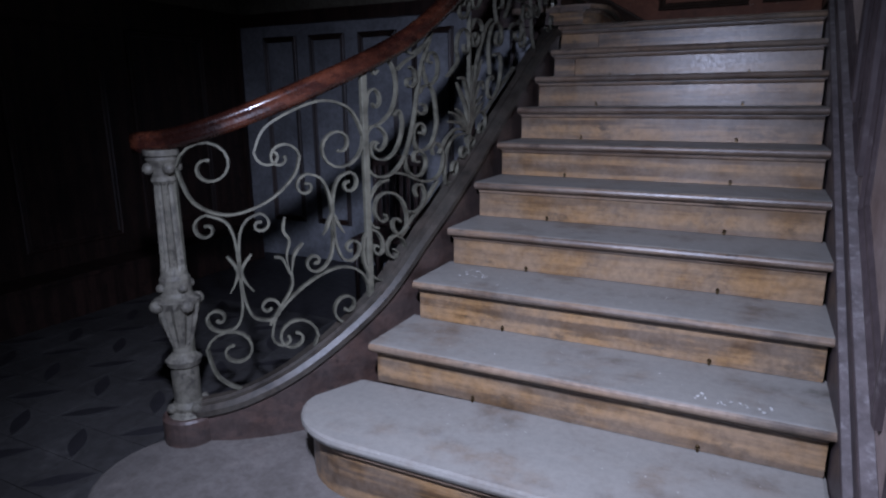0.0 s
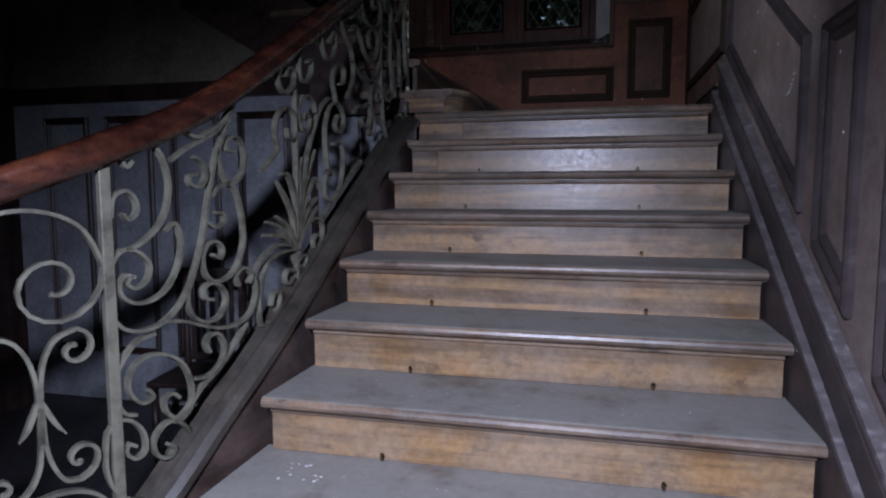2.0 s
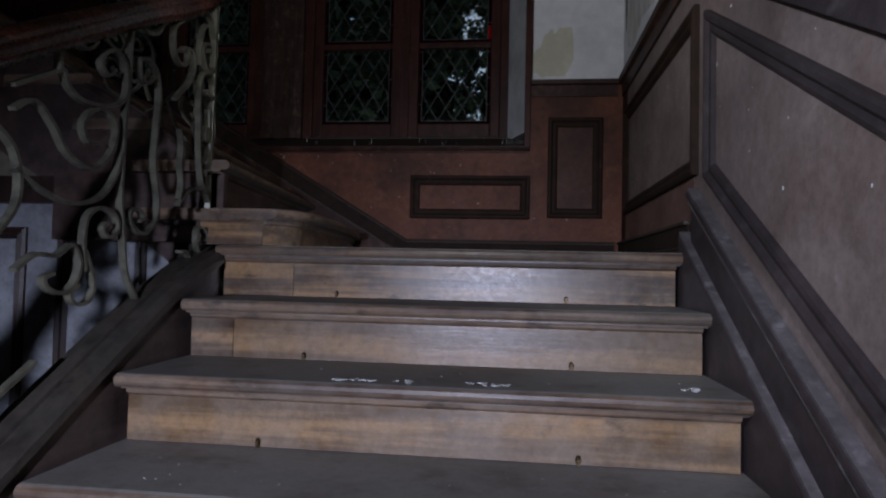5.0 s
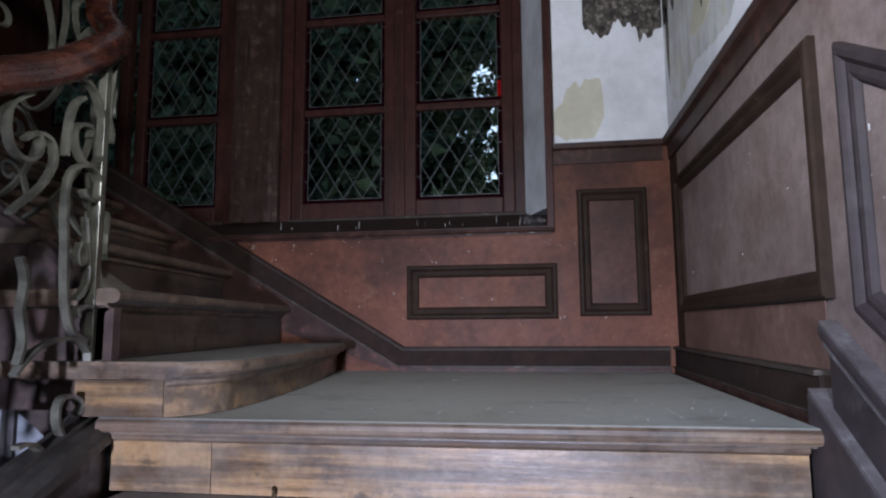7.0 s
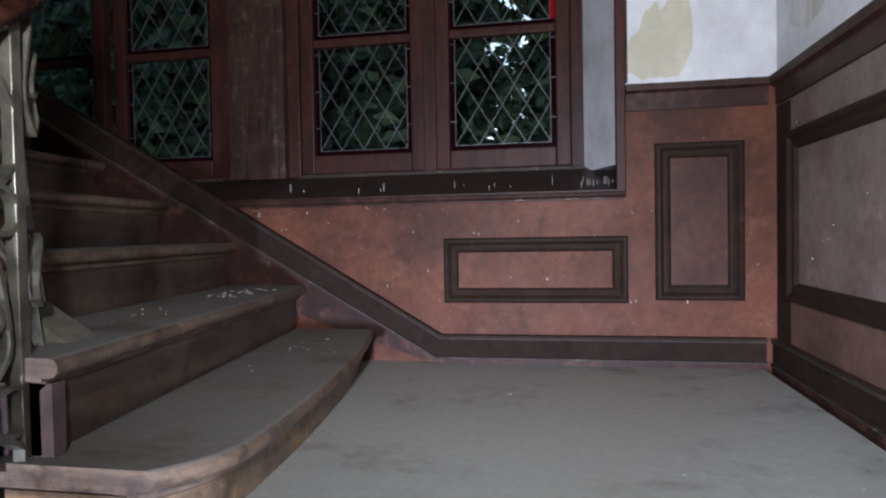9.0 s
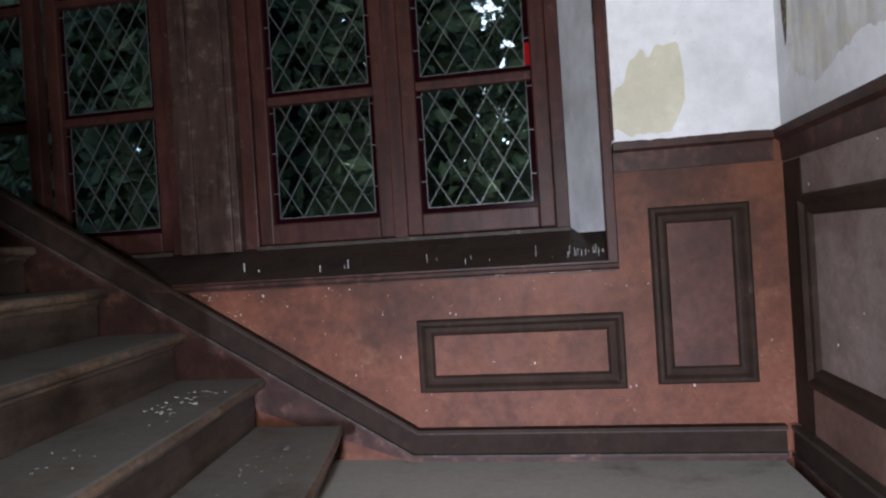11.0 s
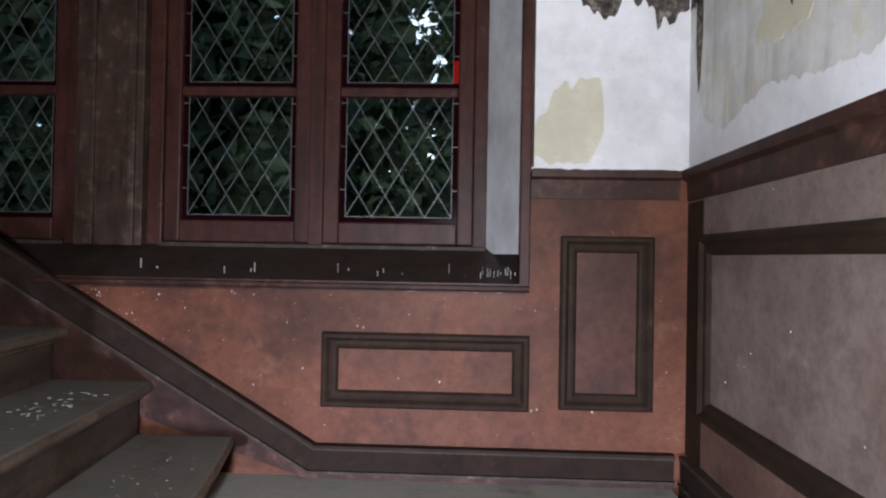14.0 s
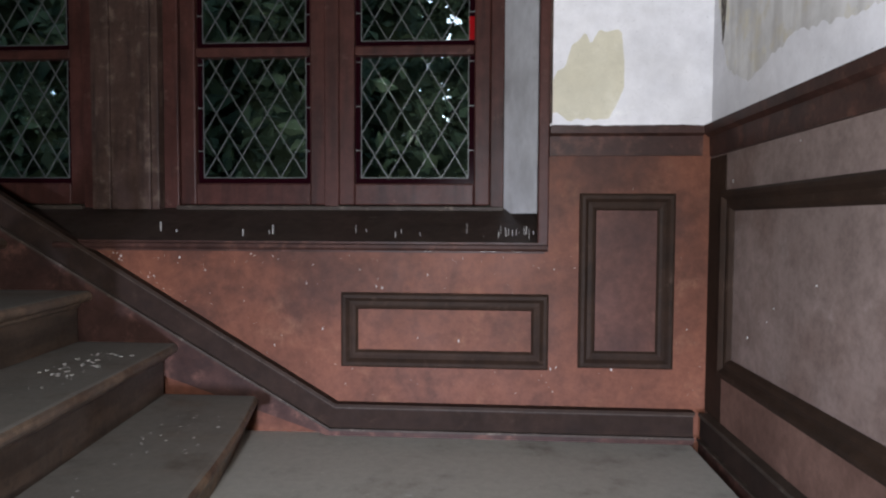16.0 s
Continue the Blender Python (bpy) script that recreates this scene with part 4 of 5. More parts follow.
PANEL_HIGH = (
    [(-0.693, 0.823), (-0.709, 0.815), (-0.718, 0.836), (-0.691, 0.851), (-0.652, 0.850), (-0.613, 0.804), (-0.594, 0.733), (-0.605, 0.676), (-0.636, 0.646), (-0.688, 0.637), (-0.735, 0.649)],
    [(-0.752, 0.726), (-0.745, 0.765), (-0.716, 0.768), (-0.692, 0.741), (-0.688, 0.710), (-0.710, 0.703), (-0.724, 0.723)],
    [(-0.496, 0.848), (-0.519, 0.871), (-0.540, 0.858), (-0.525, 0.824), (-0.486, 0.799), (-0.435, 0.798), (-0.398, 0.793)],
    [(-0.588, 0.782), (-0.532, 0.790), (-0.469, 0.787), (-0.413, 0.788), (-0.367, 0.813)],
    [(-0.507, 0.757), (-0.478, 0.725), (-0.468, 0.685), (-0.490, 0.672), (-0.522, 0.692), (-0.526, 0.716), (-0.501, 0.710)],
    [(-0.353, 0.693), (-0.383, 0.715), (-0.378, 0.740), (-0.341, 0.729), (-0.307, 0.677), (-0.308, 0.621), (-0.343, 0.604), (-0.396, 0.623)],
    [(-0.422, 0.740), (-0.415, 0.688), (-0.389, 0.628)],
)
PANEL_MAIN = (
    [(-0.708, 0.582), (-0.721, 0.570), (-0.699, 0.547), (-0.669, 0.547), (-0.660, 0.576), (-0.686, 0.618), (-0.721, 0.644), (-0.748, 0.640), (-0.766, 0.600), (-0.767, 0.544), (-0.739, 0.486), (-0.683, 0.441), (-0.620, 0.418), (-0.560, 0.427), (-0.518, 0.473), (-0.487, 0.539), (-0.461, 0.629), (-0.433, 0.710), (-0.385, 0.774), (-0.324, 0.862)],
    [(-0.613, 0.626), (-0.581, 0.628), (-0.561, 0.570), (-0.575, 0.521), (-0.610, 0.491), (-0.654, 0.492), (-0.702, 0.516), (-0.734, 0.550), (-0.740, 0.579), (-0.723, 0.590), (-0.701, 0.572)],
    [(-0.448, 0.621), (-0.425, 0.631), (-0.381, 0.615), (-0.346, 0.568), (-0.325, 0.488), (-0.320, 0.408), (-0.351, 0.362), (-0.399, 0.359), (-0.448, 0.386), (-0.481, 0.429), (-0.491, 0.480), (-0.473, 0.504), (-0.440, 0.492), (-0.414, 0.454), (-0.424, 0.434), (-0.451, 0.462)],
)
PANEL_LOW = (
    [(-0.471, 0.565), (-0.438, 0.529), (-0.403, 0.521), (-0.407, 0.546), (-0.437, 0.570)],
    [(-0.546, 0.439), (-0.547, 0.399), (-0.527, 0.349), (-0.484, 0.302), (-0.435, 0.278), (-0.406, 0.299), (-0.421, 0.348), (-0.464, 0.393), (-0.491, 0.396), (-0.485, 0.366), (-0.456, 0.342)],
    [(-0.349, 0.298), (-0.359, 0.336), (-0.325, 0.334), (-0.282, 0.282), (-0.263, 0.219), (-0.293, 0.177), (-0.356, 0.191), (-0.429, 0.239), (-0.503, 0.308), (-0.564, 0.370), (-0.620, 0.415)],
    [(-0.477, 0.211), (-0.491, 0.248), (-0.474, 0.256), (-0.441, 0.231), (-0.418, 0.175), (-0.436, 0.143), (-0.481, 0.150), (-0.538, 0.196)],
    [(-0.317, 0.159), (-0.383, 0.145), (-0.445, 0.138), (-0.515, 0.147), (-0.568, 0.141), (-0.605, 0.155)],
)
PANEL_FOOT = (
    [(-0.654, 0.412), (-0.700, 0.430), (-0.734, 0.421), (-0.759, 0.394), (-0.762, 0.350), (-0.744, 0.303), (-0.713, 0.273)],
    [(-0.678, 0.298), (-0.667, 0.273), (-0.696, 0.285), (-0.723, 0.323), (-0.730, 0.359), (-0.712, 0.383), (-0.672, 0.375), (-0.622, 0.335), (-0.572, 0.266), (-0.547, 0.190), (-0.550, 0.141), (-0.581, 0.137), (-0.612, 0.159)],
    [(-0.589, 0.197), (-0.611, 0.229), (-0.634, 0.236), (-0.630, 0.202), (-0.602, 0.156)],
    [(-0.787, 0.290), (-0.763, 0.299), (-0.727, 0.271), (-0.697, 0.216), (-0.694, 0.174), (-0.720, 0.179), (-0.743, 0.212), (-0.736, 0.226), (-0.718, 0.205)],
    [(-0.558, 0.033), (-0.567, 0.092), (-0.605, 0.154), (-0.643, 0.180), (-0.671, 0.167), (-0.659, 0.123), (-0.627, 0.087), (-0.610, 0.089), (-0.629, 0.121)],
    [(-0.787, 0.290), (-0.792, 0.221), (-0.774, 0.156), (-0.731, 0.095), (-0.682, 0.049), (-0.628, 0.014), (-0.583, 0.013), (-0.558, 0.033)],
)
TOP_HIGH = (
    [(0.913, 0.905), (0.894, 0.795), (0.894, 0.691), (0.884, 0.606), (0.880, 0.505), (0.879, 0.390), (0.892, 0.298), (0.913, 0.171), (0.961, 0.075)],
    [(0.643, 0.785), (0.644, 0.860), (0.671, 0.895), (0.723, 0.894), (0.758, 0.857), (0.758, 0.822), (0.728, 0.813), (0.700, 0.835), (0.711, 0.852)],
    [(0.654, 0.782), (0.673, 0.738), (0.718, 0.692), (0.794, 0.655), (0.855, 0.641), (0.885, 0.664), (0.876, 0.740), (0.835, 0.785), (0.795, 0.787), (0.781, 0.762), (0.809, 0.728), (0.836, 0.735)],
    [(0.935, 0.926), (0.927, 0.865), (0.966, 0.814), (1.016, 0.809), (1.034, 0.841), (1.004, 0.875), (0.975, 0.860)],
)
TOP_MAIN = (
    [(0.935, 0.742), (0.945, 0.694), (0.975, 0.669), (1.006, 0.682)],
    [(0.935, 0.745), (0.978, 0.734), (1.021, 0.687), (1.036, 0.612), (1.027, 0.517), (1.023, 0.423), (1.047, 0.318), (1.039, 0.257), (0.991, 0.240), (0.938, 0.279), (0.918, 0.326), (0.951, 0.326), (0.983, 0.290), (0.960, 0.287)],
)
TOP_LOW = (
    [(0.517, 0.786), (0.585, 0.785), (0.654, 0.782)],
    [(0.520, 0.735), (0.574, 0.735), (0.630, 0.664), (0.675, 0.585), (0.747, 0.517), (0.803, 0.507), (0.841, 0.534), (0.848, 0.589), (0.805, 0.638), (0.756, 0.654), (0.726, 0.631), (0.743, 0.585), (0.781, 0.564)],
    [(0.528, 0.610), (0.602, 0.531), (0.700, 0.454), (0.790, 0.424), (0.847, 0.447), (0.874, 0.507)],
    [(0.755, 0.263), (0.745, 0.334), (0.755, 0.394), (0.801, 0.396), (0.857, 0.351), (0.872, 0.308), (0.836, 0.305), (0.811, 0.339), (0.830, 0.343)],
    [(0.542, 0.389), (0.596, 0.392), (0.658, 0.355), (0.706, 0.353), (0.735, 0.301), (0.725, 0.261), (0.688, 0.253), (0.639, 0.290), (0.622, 0.324), (0.652, 0.318)],
    [(0.751, 0.317), (0.785, 0.219), (0.769, 0.183), (0.724, 0.205), (0.705, 0.242), (0.733, 0.244)],
)
TURN_SCROLLS = (
    [(1.240, 0.873), (1.299, 0.870), (1.349, 0.833), (1.397, 0.763), (1.401, 0.689), (1.367, 0.656), (1.320, 0.669), (1.289, 0.710), (1.280, 0.750), (1.303, 0.763), (1.342, 0.745), (1.339, 0.725)],
    [(1.305, 0.827), (1.275, 0.813), (1.261, 0.766), (1.256, 0.698)],
    [(1.323, 0.603), (1.341, 0.582), (1.378, 0.569), (1.401, 0.589), (1.382, 0.631), (1.337, 0.658), (1.289, 0.662), (1.269, 0.636), (1.265, 0.578), (1.273, 0.493), (1.279, 0.409), (1.290, 0.340), (1.317, 0.282), (1.376, 0.242), (1.415, 0.263), (1.407, 0.298), (1.370, 0.322), (1.330, 0.326), (1.333, 0.309)],
)
TURN_FOOT = (
    [(1.328, 0.478), (1.317, 0.459), (1.328, 0.431), (1.349, 0.438), (1.336, 0.471)],
    [(1.344, 0.534), (1.368, 0.400), (1.346, 0.363), (1.319, 0.355)],
    [(1.158, 0.261), (1.198, 0.285), (1.254, 0.286), (1.319, 0.265), (1.379, 0.225), (1.440, 0.162), (1.448, 0.092), (1.419, 0.037), (1.358, 0.022), (1.306, 0.058), (1.282, 0.107), (1.289, 0.143), (1.325, 0.137), (1.371, 0.100), (1.355, 0.086)],
    [(1.153, 0.505), (1.169, 0.447), (1.163, 0.390), (1.175, 0.325), (1.164, 0.280)],
    [(1.152, 0.854), (1.105, 0.831), (1.098, 0.784), (1.112, 0.739), (1.146, 0.710), (1.178, 0.715), (1.184, 0.743), (1.167, 0.765), (1.141, 0.754)],
    [(1.149, 0.762), (1.182, 0.761), (1.215, 0.735), (1.223, 0.687), (1.196, 0.647), (1.148, 0.621), (1.116, 0.603)],
    [(1.176, 0.108), (1.212, 0.093), (1.250, 0.049), (1.272, -0.012)],
)
PALM_ROOT = (
    [(-0.02, 0.18), (-0.13, 0.24), (-0.21, 0.25), (-0.24, 0.20), (-0.25, 0.15), (-0.24, 0.09), (-0.20, 0.065), (-0.15, 0.065), (-0.125, 0.09), (-0.14, 0.125), (-0.17, 0.13), (-0.18, 0.105)],
    [(0.01, 0.16), (0.05, 0.20), (0.14, 0.19), (0.205, 0.13), (0.21, 0.08), (0.18, 0.065), (0.14, 0.08), (0.13, 0.11), (0.155, 0.12)],
    [(-0.03, 0.11), (-0.07, 0.145), (-0.09, 0.13), (-0.07, 0.095), (-0.03, 0.09)],
    [(0.01, 0.13), (0.05, 0.115), (0.07, 0.085), (0.04, 0.075), (0.015, 0.10)],
    [(-0.02, 0.19), (-0.13, 0.27), (-0.20, 0.29), (-0.24, 0.29), (-0.30, 0.27)],
)
PALM_BLADES = (
    [(0.00, 0.16), (-0.03, 0.31), (-0.13, 0.48)], [(0.00, 0.16), (0.00, 0.32), (-0.05, 0.45), (-0.11, 0.49)],
    [(0.00, 0.18), (0.03, 0.32), (0.03, 0.42), (0.05, 0.46)], [(0.01, 0.18), (0.06, 0.34), (0.16, 0.43)],
    [(0.01, 0.18), (0.07, 0.29), (0.15, 0.33), (0.19, 0.27)], [(0.01, 0.18), (0.08, 0.25), (0.17, 0.25)],
    [(0.01, 0.17), (0.09, 0.21), (0.18, 0.21)], [(0.00, 0.17), (-0.06, 0.28), (-0.14, 0.37)],
    [(-0.01, 0.17), (-0.08, 0.26), (-0.13, 0.33), (-0.20, 0.39)], [(-0.02, 0.18), (-0.09, 0.27), (-0.22, 0.36)],
    [(0.00, 0.17), (0.02, 0.30), (0.09, 0.45)],
)
PALM_CROWN = (
    [(-0.22, 0.56), (-0.12, 0.57), (-0.13, 0.63), (-0.11, 0.68), (-0.05, 0.68), (0.00, 0.63), (0.01, 0.57), (-0.015, 0.555), (-0.045, 0.58), (-0.05, 0.61)],
    [(0.01, 0.71), (0.01, 0.59), (0.01, 0.50), (0.00, 0.21)],
    [(-0.10, 0.84), (-0.10, 0.78), (-0.06, 0.73), (0.00, 0.73), (0.01, 0.77), (-0.03, 0.80), (-0.055, 0.785)],
    [(0.05, 0.82), (0.05, 0.74), (0.10, 0.70), (0.145, 0.72), (0.14, 0.76), (0.11, 0.765)],
    [(0.03, 0.64), (0.08, 0.66), (0.15, 0.61), (0.17, 0.56)],
    [(0.03, 0.62), (0.06, 0.55), (0.105, 0.53), (0.12, 0.56), (0.085, 0.595), (0.065, 0.58)],
    [(0.06, 0.37), (0.10, 0.45), (0.20, 0.55), (0.29, 0.56)],
)
UPPER = (
    [(0.27, 0.30), (0.25, 0.44), (0.29, 0.52), (0.36, 0.51), (0.42, 0.45), (0.43, 0.39), (0.38, 0.385), (0.345, 0.43), (0.375, 0.455)],
    [(0.32, 0.37), (0.39, 0.34), (0.42, 0.27), (0.39, 0.17), (0.30, 0.16), (0.24, 0.22), (0.25, 0.28), (0.295, 0.28), (0.31, 0.25)],
    [(0.20, 0.15), (0.36, 0.15), (0.61, 0.15)],
    [(0.36, 0.51), (0.33, 0.62), (0.38, 0.65), (0.44, 0.61), (0.435, 0.56), (0.39, 0.57)],
    [(0.47, 0.48), (0.54, 0.53), (0.53, 0.64), (0.46, 0.74), (0.40, 0.83)],
)
UPPER_CROWN = (
    [(0.22, 0.83), (0.27, 0.72), (0.34, 0.70), (0.37, 0.75), (0.34, 0.79), (0.305, 0.765)],
)
for rows in (PANEL_HIGH, PANEL_MAIN, PANEL_LOW, PANEL_FOOT, PALM_ROOT, PALM_CROWN, UPPER, UPPER_CROWN, TOP_HIGH, TOP_MAIN, TOP_LOW, TURN_SCROLLS, TURN_FOOT):
    for pts in rows:
        iron("scroll", scroll(pts), flight_grid(), thick=0.0085, width=0.019)
for pts in PALM_BLADES:
    iron("leaf_blade", scroll(pts), flight_grid(), thick=0.012, width=0.016, taper=blade_taper)
iron("knot", scroll([(-0.016, 0.14), (0.016, 0.14)]), flight_grid(), thick=0.03, width=0.026)
iron("stem", scroll([(0.0, 0.15), (0.0, 0.06)]), flight_grid(), thick=0.016, width=0.018)


lyre(S_TURN + 0.62, -1, 0.95)

# ---- tiles of the hall floor ----
def tile_mesh():
    bm = bmesh.new()
    box(bm, -0.098, 0.098, -0.098, 0.098, -0.012, 0.0)
    me = bpy.data.meshes.new("tile")
    bmesh.ops.recalc_face_normals(bm, faces=bm.faces)
    bm.to_mesh(me)
    bm.free()
    me.materials.append(M_TILE)
    return me


def petal_mesh():
    bm = bmesh.new()
    top = []
    for i in range(9):
        t = i / 8
        top.append((-0.125 + 0.25 * t, 0.034 * math.sin(math.pi * t)))
    o = top + [(x, -y) for x, y in top[-2:0:-1]]
    prism(bm, o, 0.0, 0.0012, lambda p, q, z: (p, q, z))
    bmesh.ops.recalc_face_normals(bm, faces=bm.faces)
    me = bpy.data.meshes.new("tile_motif")
    bm.to_mesh(me)
    bm.free()
    me.materials.append(M_MOTIF)
    return me


TILE, PETAL = tile_mesh(), petal_mesh()
for i in range(11):
    for j in range(13):
        x, y = -2.85 + 0.2 * i, 1.0 + 0.2 * j
        if x > -0.75 and y > 1.2:
            continue
        t = new("tile", TILE)
        t.parent = floor
        t.location = (x, y, 0.0)
        if (i + j) % 2 == 0:
            q = new("tile_motif", PETAL)
            q.parent = floor
            q.matrix_basis = pose(x, y, 0.0, 0, 0, 45 if (i // 1) % 2 else -45)

# ---- torn plaster, stains ----
def ragged(parent, place, low, high, rough, seed, mat, label, out=0.0015):
    """A thin sheet of another plaster between two ragged edges, each a list of (u, v) from one side to the other."""
    rnd = random.Random(seed)
    u0, u1 = low[0][0], low[-1][0]
    n = max(6, int(abs(u1 - u0) / 0.009))
    bm = bmesh.new()
    rows = []
    for i in range(n + 1):
        u = u0 + (u1 - u0) * i / n
        a = along(u, low) + rough * (noise.noise(Vector((u * 34, seed, 0))) * 0.9 + noise.noise(Vector((u * 110, seed, 3))) * 0.35)
        b = max(a + 0.001, along(u, high) + rough * (noise.noise(Vector((u * 34, seed, 5))) + noise.noise(Vector((u * 110, seed, 8))) * 0.4))
        rows.append([bm.verts.new(place(u, v, o)) for v, o in ((a, 0.0005), (a, out), (b, out), (b, 0.0005))])
    for p, q in zip(rows, rows[1:]):
        for k in range(3):
            bm.faces.new((p[k], p[k + 1], q[k + 1], q[k]))
    bm.faces.new(rows[0])
    bm.faces.new(rows[-1][::-1])
    return part("plaster_patch", bm, mat, parent, label)


plaster = bpy.data.objects["wall_north_plaster"]
ragged(plaster, north, [(1.02, 2.9), (1.08, 2.872), (1.2, 2.877), (1.245, 2.97)], [(1.02, 2.99), (1.04, 3.03), (1.065, 3.04), (1.085, 3.11), (1.11, 3.13), (1.125, 3.15), (1.14, 3.11), (1.15, 3.12), (1.17, 3.15), (1.235, 3.15), (1.245, 3.05)], 0.016, 4, M_OCHRE, "bared yellowish plaster", 0.002)
ragged(plaster, north, [(1.165, 3.42), (1.18, 3.37), (1.25, 3.345), (1.285, 3.36), (1.3, 3.42), (1.32, 3.43), (1.345, 3.38), (1.4, 3.39), (1.414, 3.29), (1.43, 3.34), (1.47, 3.345), (1.512, 3.37)], [(1.165, 3.7), (1.512, 3.75)], 0.05, 8, M_ROT, "dark rotten patch where the plaster has fallen", 0.002)
ragged(plaster, north, [(1.017, 2.852), (1.512, 2.852)], [(1.017, 2.858), (1.2, 2.855), (1.4, 2.857), (1.512, 2.855)], 0.003, 31, M_PIER, "brown crust along the plaster's foot", 0.003)
ragged(plaster, north, [(1.016, 2.86), (1.024, 2.86)], [(1.016, 3.7), (1.024, 3.7)], 0.004, 33, M_PIER, "brown crust along the plaster's edge", 0.003)
ragged(east_up, east, [(5.955, 3.28), (5.975, 3.12), (5.99, 3.06), (6.0, 3.16), (6.01, 3.25)], [(5.955, 3.4), (6.01, 3.45)], 0.02, 35, M_ROT, "dark crack in the plaster")
ragged(east_up, east, [(5.4, 3.24), (5.43, 3.12), (5.46, 3.22), (5.5, 3.3)], [(5.4, 3.5), (5.5, 3.5)], 0.03, 37, M_ROT, "dark damp streak on the plaster")
ragged(plaster, north, [(1.1, 3.8), (1.512, 3.8)], [(1.1, 4.2), (1.512, 4.4)], 0.05, 18, M_STAIN, "stained plaster", 0.002)
ragged(east_up, east, [(4.7, 2.856), (6.06, 2.856)], [(4.7, 3.0), (5.0, 3.02), (5.15, 2.94), (5.3, 2.95), (5.55, 2.99), (5.8, 2.93), (5.95, 3.0), (6.06, 3.3)], 0.014, 5, M_WHITE, "remains of white paint")
ragged(east_up, east, [(5.62, 3.5), (5.8, 3.42), (5.86, 3.33), (5.92, 3.45), (6.0, 3.36), (6.06, 3.36)], [(5.62, 3.52), (5.8, 3.7), (6.06, 3.8)], 0.05, 7, M_ROT, "dark damp patch on the plaster")
ragged(east_up, east, [(4.75, 3.12), (4.9, 3.07), (5.1, 3.2)], [(4.75, 3.3), (4.95, 3.4), (5.1, 3.24)], 0.03, 9, M_WHITE, "faded white paint")
ragged(east_up, east, [(5.3, 3.1), (5.45, 3.07), (5.6, 3.1)], [(5.3, 3.12), (5.4, 3.3), (5.6, 3.14)], 0.03, 12, M_OCHRE, "yellowed plaster")

# ---- flakes of paint and plaster ----
def flakes(name, label, spots, seed, mat=None):
    """Small flat chips; spots are (x, y, z, spread x, spread y, count, size)."""
    rnd = random.Random(seed)
    bm = bmesh.new()
    for x, y, z, dx, dy, n, size in spots:
        for _ in range(n):
            cx, cy = x + dx * (rnd.random() - 0.5) * 2, y + dy * (rnd.random() - 0.5) * 2
            r = size * (0.4 + rnd.random())
            a0 = rnd.random() * 6.3
            k = rnd.choice((4, 5, 6))
            o = [(cx + r * (0.5 + rnd.random() * 0.6) * math.cos(a0 + 2 * math.pi * i / k), cy + r * (0.5 + rnd.random() * 0.6) * math.sin(a0 + 2 * math.pi * i / k)) for i in range(k)]
            prism(bm, o, z + 0.0004, z + 0.0004 + r * 0.22, lambda p, q, h: (p, q, h))
    return tagged(mesh_object(name, bm, mat or M_CHIP), label, "debris", kind="stuff")


spots = []
for k in range(1, 11):
    y = LAND_Y - GO * (10 - k) + 0.15
    spots.append((0.75, y, LAND_Z - RISE * (10 - k), 0.68, 0.1, 30 if k > 2 else 24, 0.0026))
y9 = LAND_Y - GO * 2
spots += [(0.62, y9 + 0.05, LAND_Z - RISE * 2, 0.1, 0.015, 22, 0.009), (0.88, y9 + 0.06, LAND_Z - RISE * 2, 0.07, 0.02, 16, 0.009), (1.36, y9 + 0.1, LAND_Z - RISE * 2, 0.03, 0.02, 9, 0.01)]
spots += [(0.16, LAND_Y - GO * 7 + 0.2, LAND_Z - RISE * 7, 0.06, 0.05, 14, 0.006), (1.2, 2.3, LAND_Z - RISE * 8, 0.12, 0.03, 18, 0.005)]
spots += [(0.75, 5.3, LAND_Z, 0.65, 0.6, 90, 0.002), (1.1, 4.9, LAND_Z, 0.3, 0.2, 16, 0.003), (0.62, 5.62, LAND_Z, 0.01, 0.01, 2, 0.007)]
spots += [(0.0, 5.5, LAND_Z + 0.125, 0.09, 0.35, 34, 0.0035), (-0.3, 5.72, LAND_Z + 0.295, 0.07, 0.14, 44, 0.0065), (-0.28, 5.3, LAND_Z + 0.295, 0.08, 0.3, 20, 0.0035)]
flakes("paint_flakes", "scattered white flakes of paint lying on the stairs", spots, 3)
bm = bmesh.new()
rnd = random.Random(11)
for _ in range(150):
    x = rnd.uniform(-0.6, 1.5)
    z = rnd.choice((rnd.uniform(1.98, 2.1), rnd.uniform(2.4, 2.47), rnd.uniform(1.98, 2.7)))
    if x < KNEE and z < rake(x):
        z = rake(x) + rnd.uniform(0, 0.12)
    if z > 2.44 and x < 1.06:
        z = rnd.uniform(2.3, 2.44)
    s = 0.001 + 0.0045 * rnd.random() ** 4
    box(bm, x, x + s, WALL_Y - 0.003, WALL_Y - 0.0005, z, z + s * rnd.uniform(0.5, 2.2))
for x in [rnd.uniform(-0.3, 0.99) for _ in range(16)] + [rnd.uniform(0.84, 0.99) for _ in range(16)]:
    z = 2.495 + rnd.uniform(0, 0.02)
    box(bm, x, x + rnd.uniform(0.0006, 0.0015), WALL_Y + 0.03, WALL_Y + 0.04, z, z + rnd.uniform(0.005, 0.035))
for x in (0.62, 0.8, 0.9, 0.82):
    box(bm, x, x + 0.03, WALL_Y - 0.016, WALL_Y - 0.0125, 2.455, 2.463)
part("paint_flecks", bm, M_CHIP, wall_north, "white flecks where the paint is knocked off")

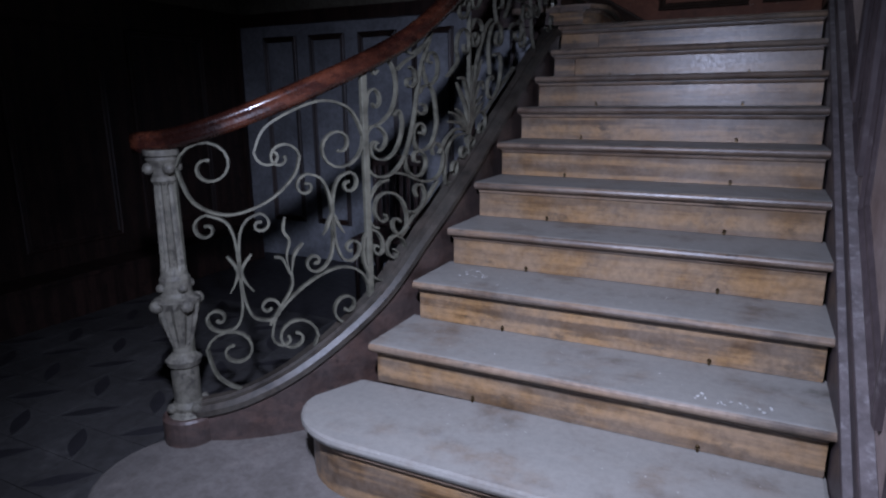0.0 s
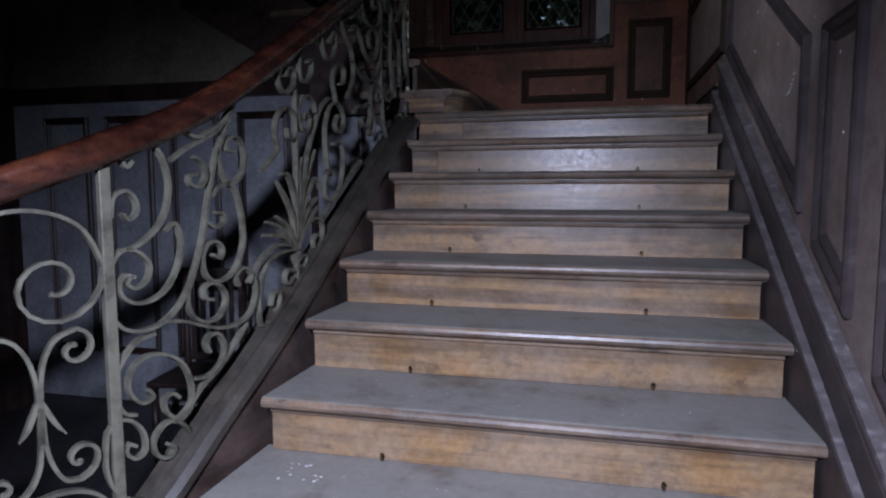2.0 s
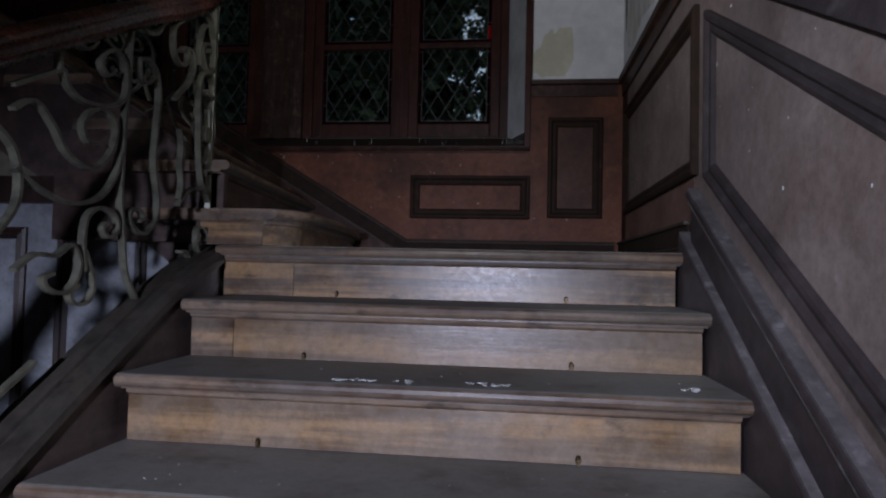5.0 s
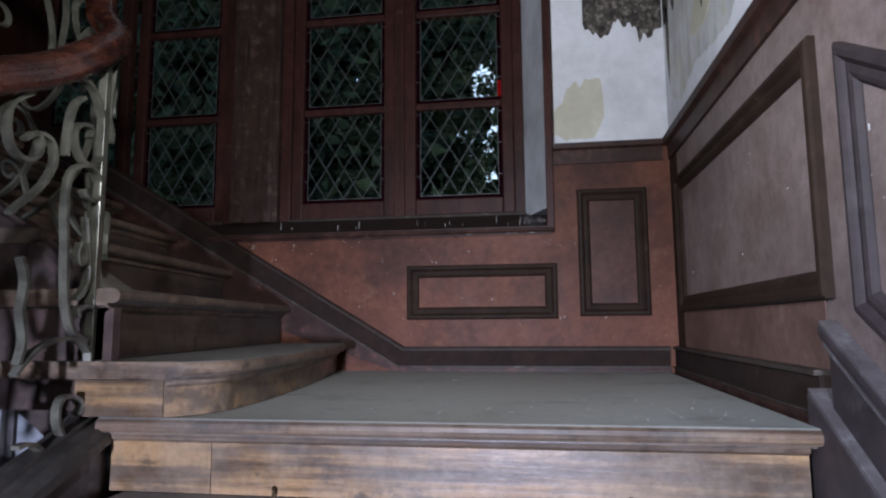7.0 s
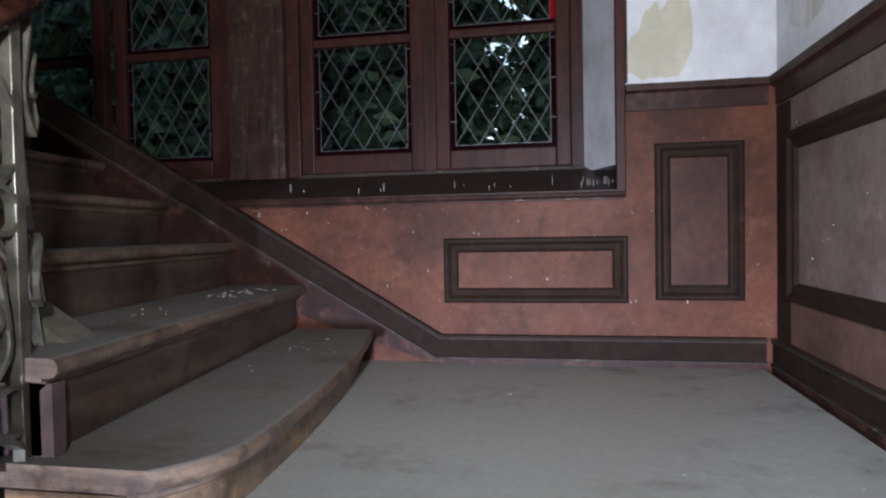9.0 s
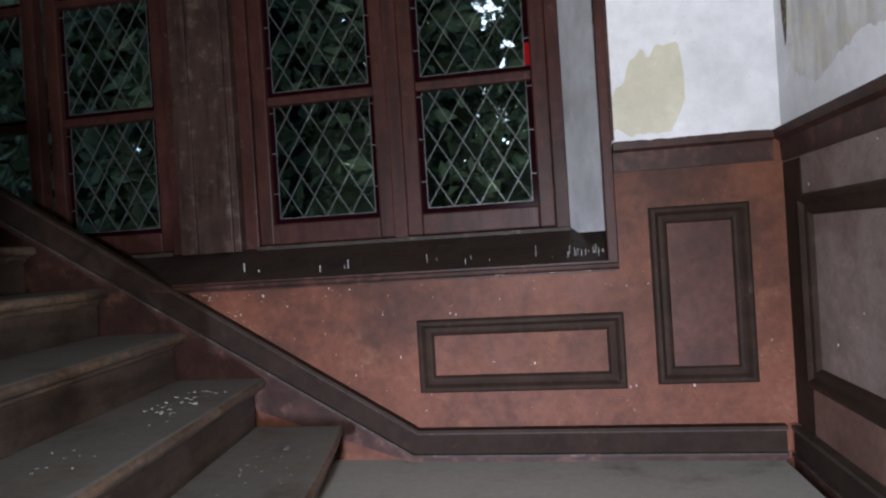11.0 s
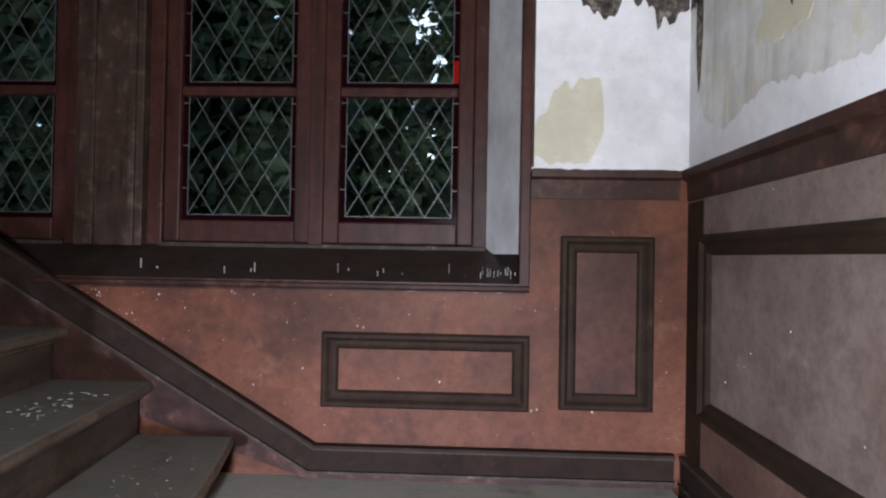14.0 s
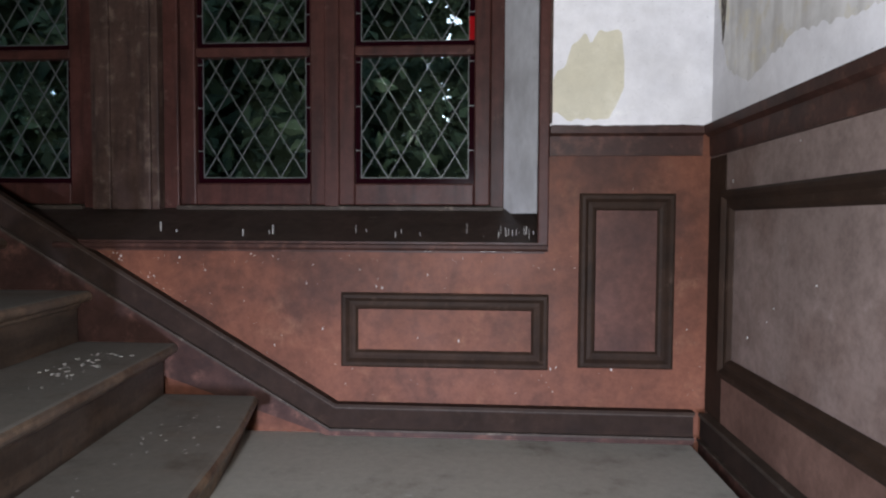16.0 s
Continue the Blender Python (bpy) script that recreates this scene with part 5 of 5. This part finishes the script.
bm = bmesh.new()
for _ in range(45):
    y = rnd.uniform(2.6, 5.9)
    z = max(line(min(y, 4.6)) + 0.3, 2.0 if y > 4.6 else 0) + rnd.uniform(0, 0.7)
    k = 0.0008 + 0.0026 * rnd.random() ** 2
    box(bm, WALL_X - 0.002, WALL_X - 0.0004, y, y + k, z, z + k * rnd.uniform(0.8, 4))
for i in range(7):
    box(bm, WALL_X - 0.002, WALL_X - 0.0004, 3.5 - 0.012 * i, 3.513 - 0.012 * i, 1.735 + 0.005 * i * i * 0.3, 1.739 + 0.005 * i * i * 0.3)
part("paint_flecks", bm, M_CHIP, wall_east, "white scratches and flecks in the paint")

# ---- ivy and trees outside the windows ----
rnd = random.Random(21)
verts, faces = [], []
def leaf(c, size):
    a = Vector((rnd.uniform(-1, 1), rnd.uniform(-1, 0.3), rnd.uniform(-1, 0.4))).normalized()
    b = a.cross(Vector((rnd.uniform(-1, 1), rnd.uniform(-1, 1), rnd.uniform(-1, 1)))).normalized()
    n = a.cross(b) * size * 0.25
    i = len(verts)
    verts.extend((c - a * size, c + b * size * 0.55 + n, c + a * size, c - b * size * 0.55 + n))
    faces.append((i, i + 1, i + 2))
    faces.append((i, i + 2, i + 3))

HOLES = []
GAPS = ((0.42, 3.5, 0.06, 0.3, 34), (0.5, 4.22, 0.06, 0.1, 9), (0.42, 4.5, 0.07, 0.1, 7), (0.05, 3.12, 0.08, 0.06, 6), (-0.55, 4.2, 0.3, 0.3, 6), (-2.75, 3.45, 0.1, 0.1, 12), (0.8, 5.3, 0.2, 0.4, 6))
for x, z, dx, dz, n in GAPS:
    HOLES += [(rnd.gauss(x, dx), rnd.gauss(z, dz * 0.6), rnd.uniform(-0.02, 0.008)) for _ in range(n)]
for n, y0, y1, s0, s1 in ((18000, 7.6, 9.2, 0.05, 0.1), (22000, 9.2, 11.5, 0.14, 0.3), (9000, 11.5, 14.0, 0.4, 0.7)):
    for _ in range(n):
        x, z = rnd.uniform(-8, 5.5), rnd.uniform(-0.5, 11.0)
        y = rnd.uniform(y0, y1)
        f = (9.0 - 3.9) / (y - 3.9)
        px, pz = 0.8 + (x - 0.8) * f, 2.5 + (z - 2.5) * f
        size = rnd.uniform(s0, s1)
        grow = 0.6 * size * f if y0 > 9 else 0
        if any(math.hypot(px - a, pz - b) < r + grow for a, b, r in HOLES) and rnd.random() < (0.95 if y0 > 9 else 0.0):
            continue
        leaf(Vector((x, y, z)), size)
for x, z, dx, dz, n in GAPS:
    for _ in range(n * 26):
        leaf(Vector((rnd.gauss(x, dx * 1.2), 8.9 + rnd.uniform(-0.1, 0.1), rnd.gauss(z, dz * 0.75))), rnd.uniform(0.015, 0.04))
me = bpy.data.meshes.new("tree_foliage")
me.from_pydata(verts, [], faces)
me.materials.append(M_LEAF)
tagged(new("tree_foliage", me), "dense dark green leaves close outside the windows", "foliage", kind="stuff")
bm = boxes((-40, 40, 6.9, 60, -0.3, -0.1))
tagged(mesh_object("ground", bm, M_LEAF), "dark overgrown ground outside", "ground", kind="structure")

# ---- chair in the dark hall ----
def chair(m):
    base = tagged(new("chair"), "dark wooden slat-back chair before the white screen", "chair")
    part("seat", boxes((-0.21, 0.21, -0.2, 0.2, 0.43, 0.46)), M_DARK, base, bevel=0.01)
    for x, y, top in ((-0.18, -0.17, 0.43), (0.18, -0.17, 0.43), (-0.18, 0.18, 0.98), (0.18, 0.18, 0.98)):
        bm = bmesh.new()
        lathe(bm, [(0.014, 0.0), (0.017, 0.2), (0.021, 0.42), (0.016, top * 0.8), (0.014, top)], x, y, 10)
        part("leg", bm, M_DARK, base, smooth=True)
    for i in range(6):
        x = -0.14 + 0.056 * i
        part("slat", boxes((x - 0.013, x + 0.013, 0.172, 0.186, 0.5, 0.93)), M_DARK, base, bevel=0.003)
    part("top_rail", boxes((-0.2, 0.2, 0.168, 0.192, 0.92, 1.0)), M_DARK, base, bevel=0.01)
    part("lower_rail", boxes((-0.17, 0.17, 0.17, 0.19, 0.48, 0.52)), M_DARK, base, bevel=0.004)
    base.matrix_basis = m
    return base

chair(pose(-1.1, 4.1, 0.0, 0, 0, 8))
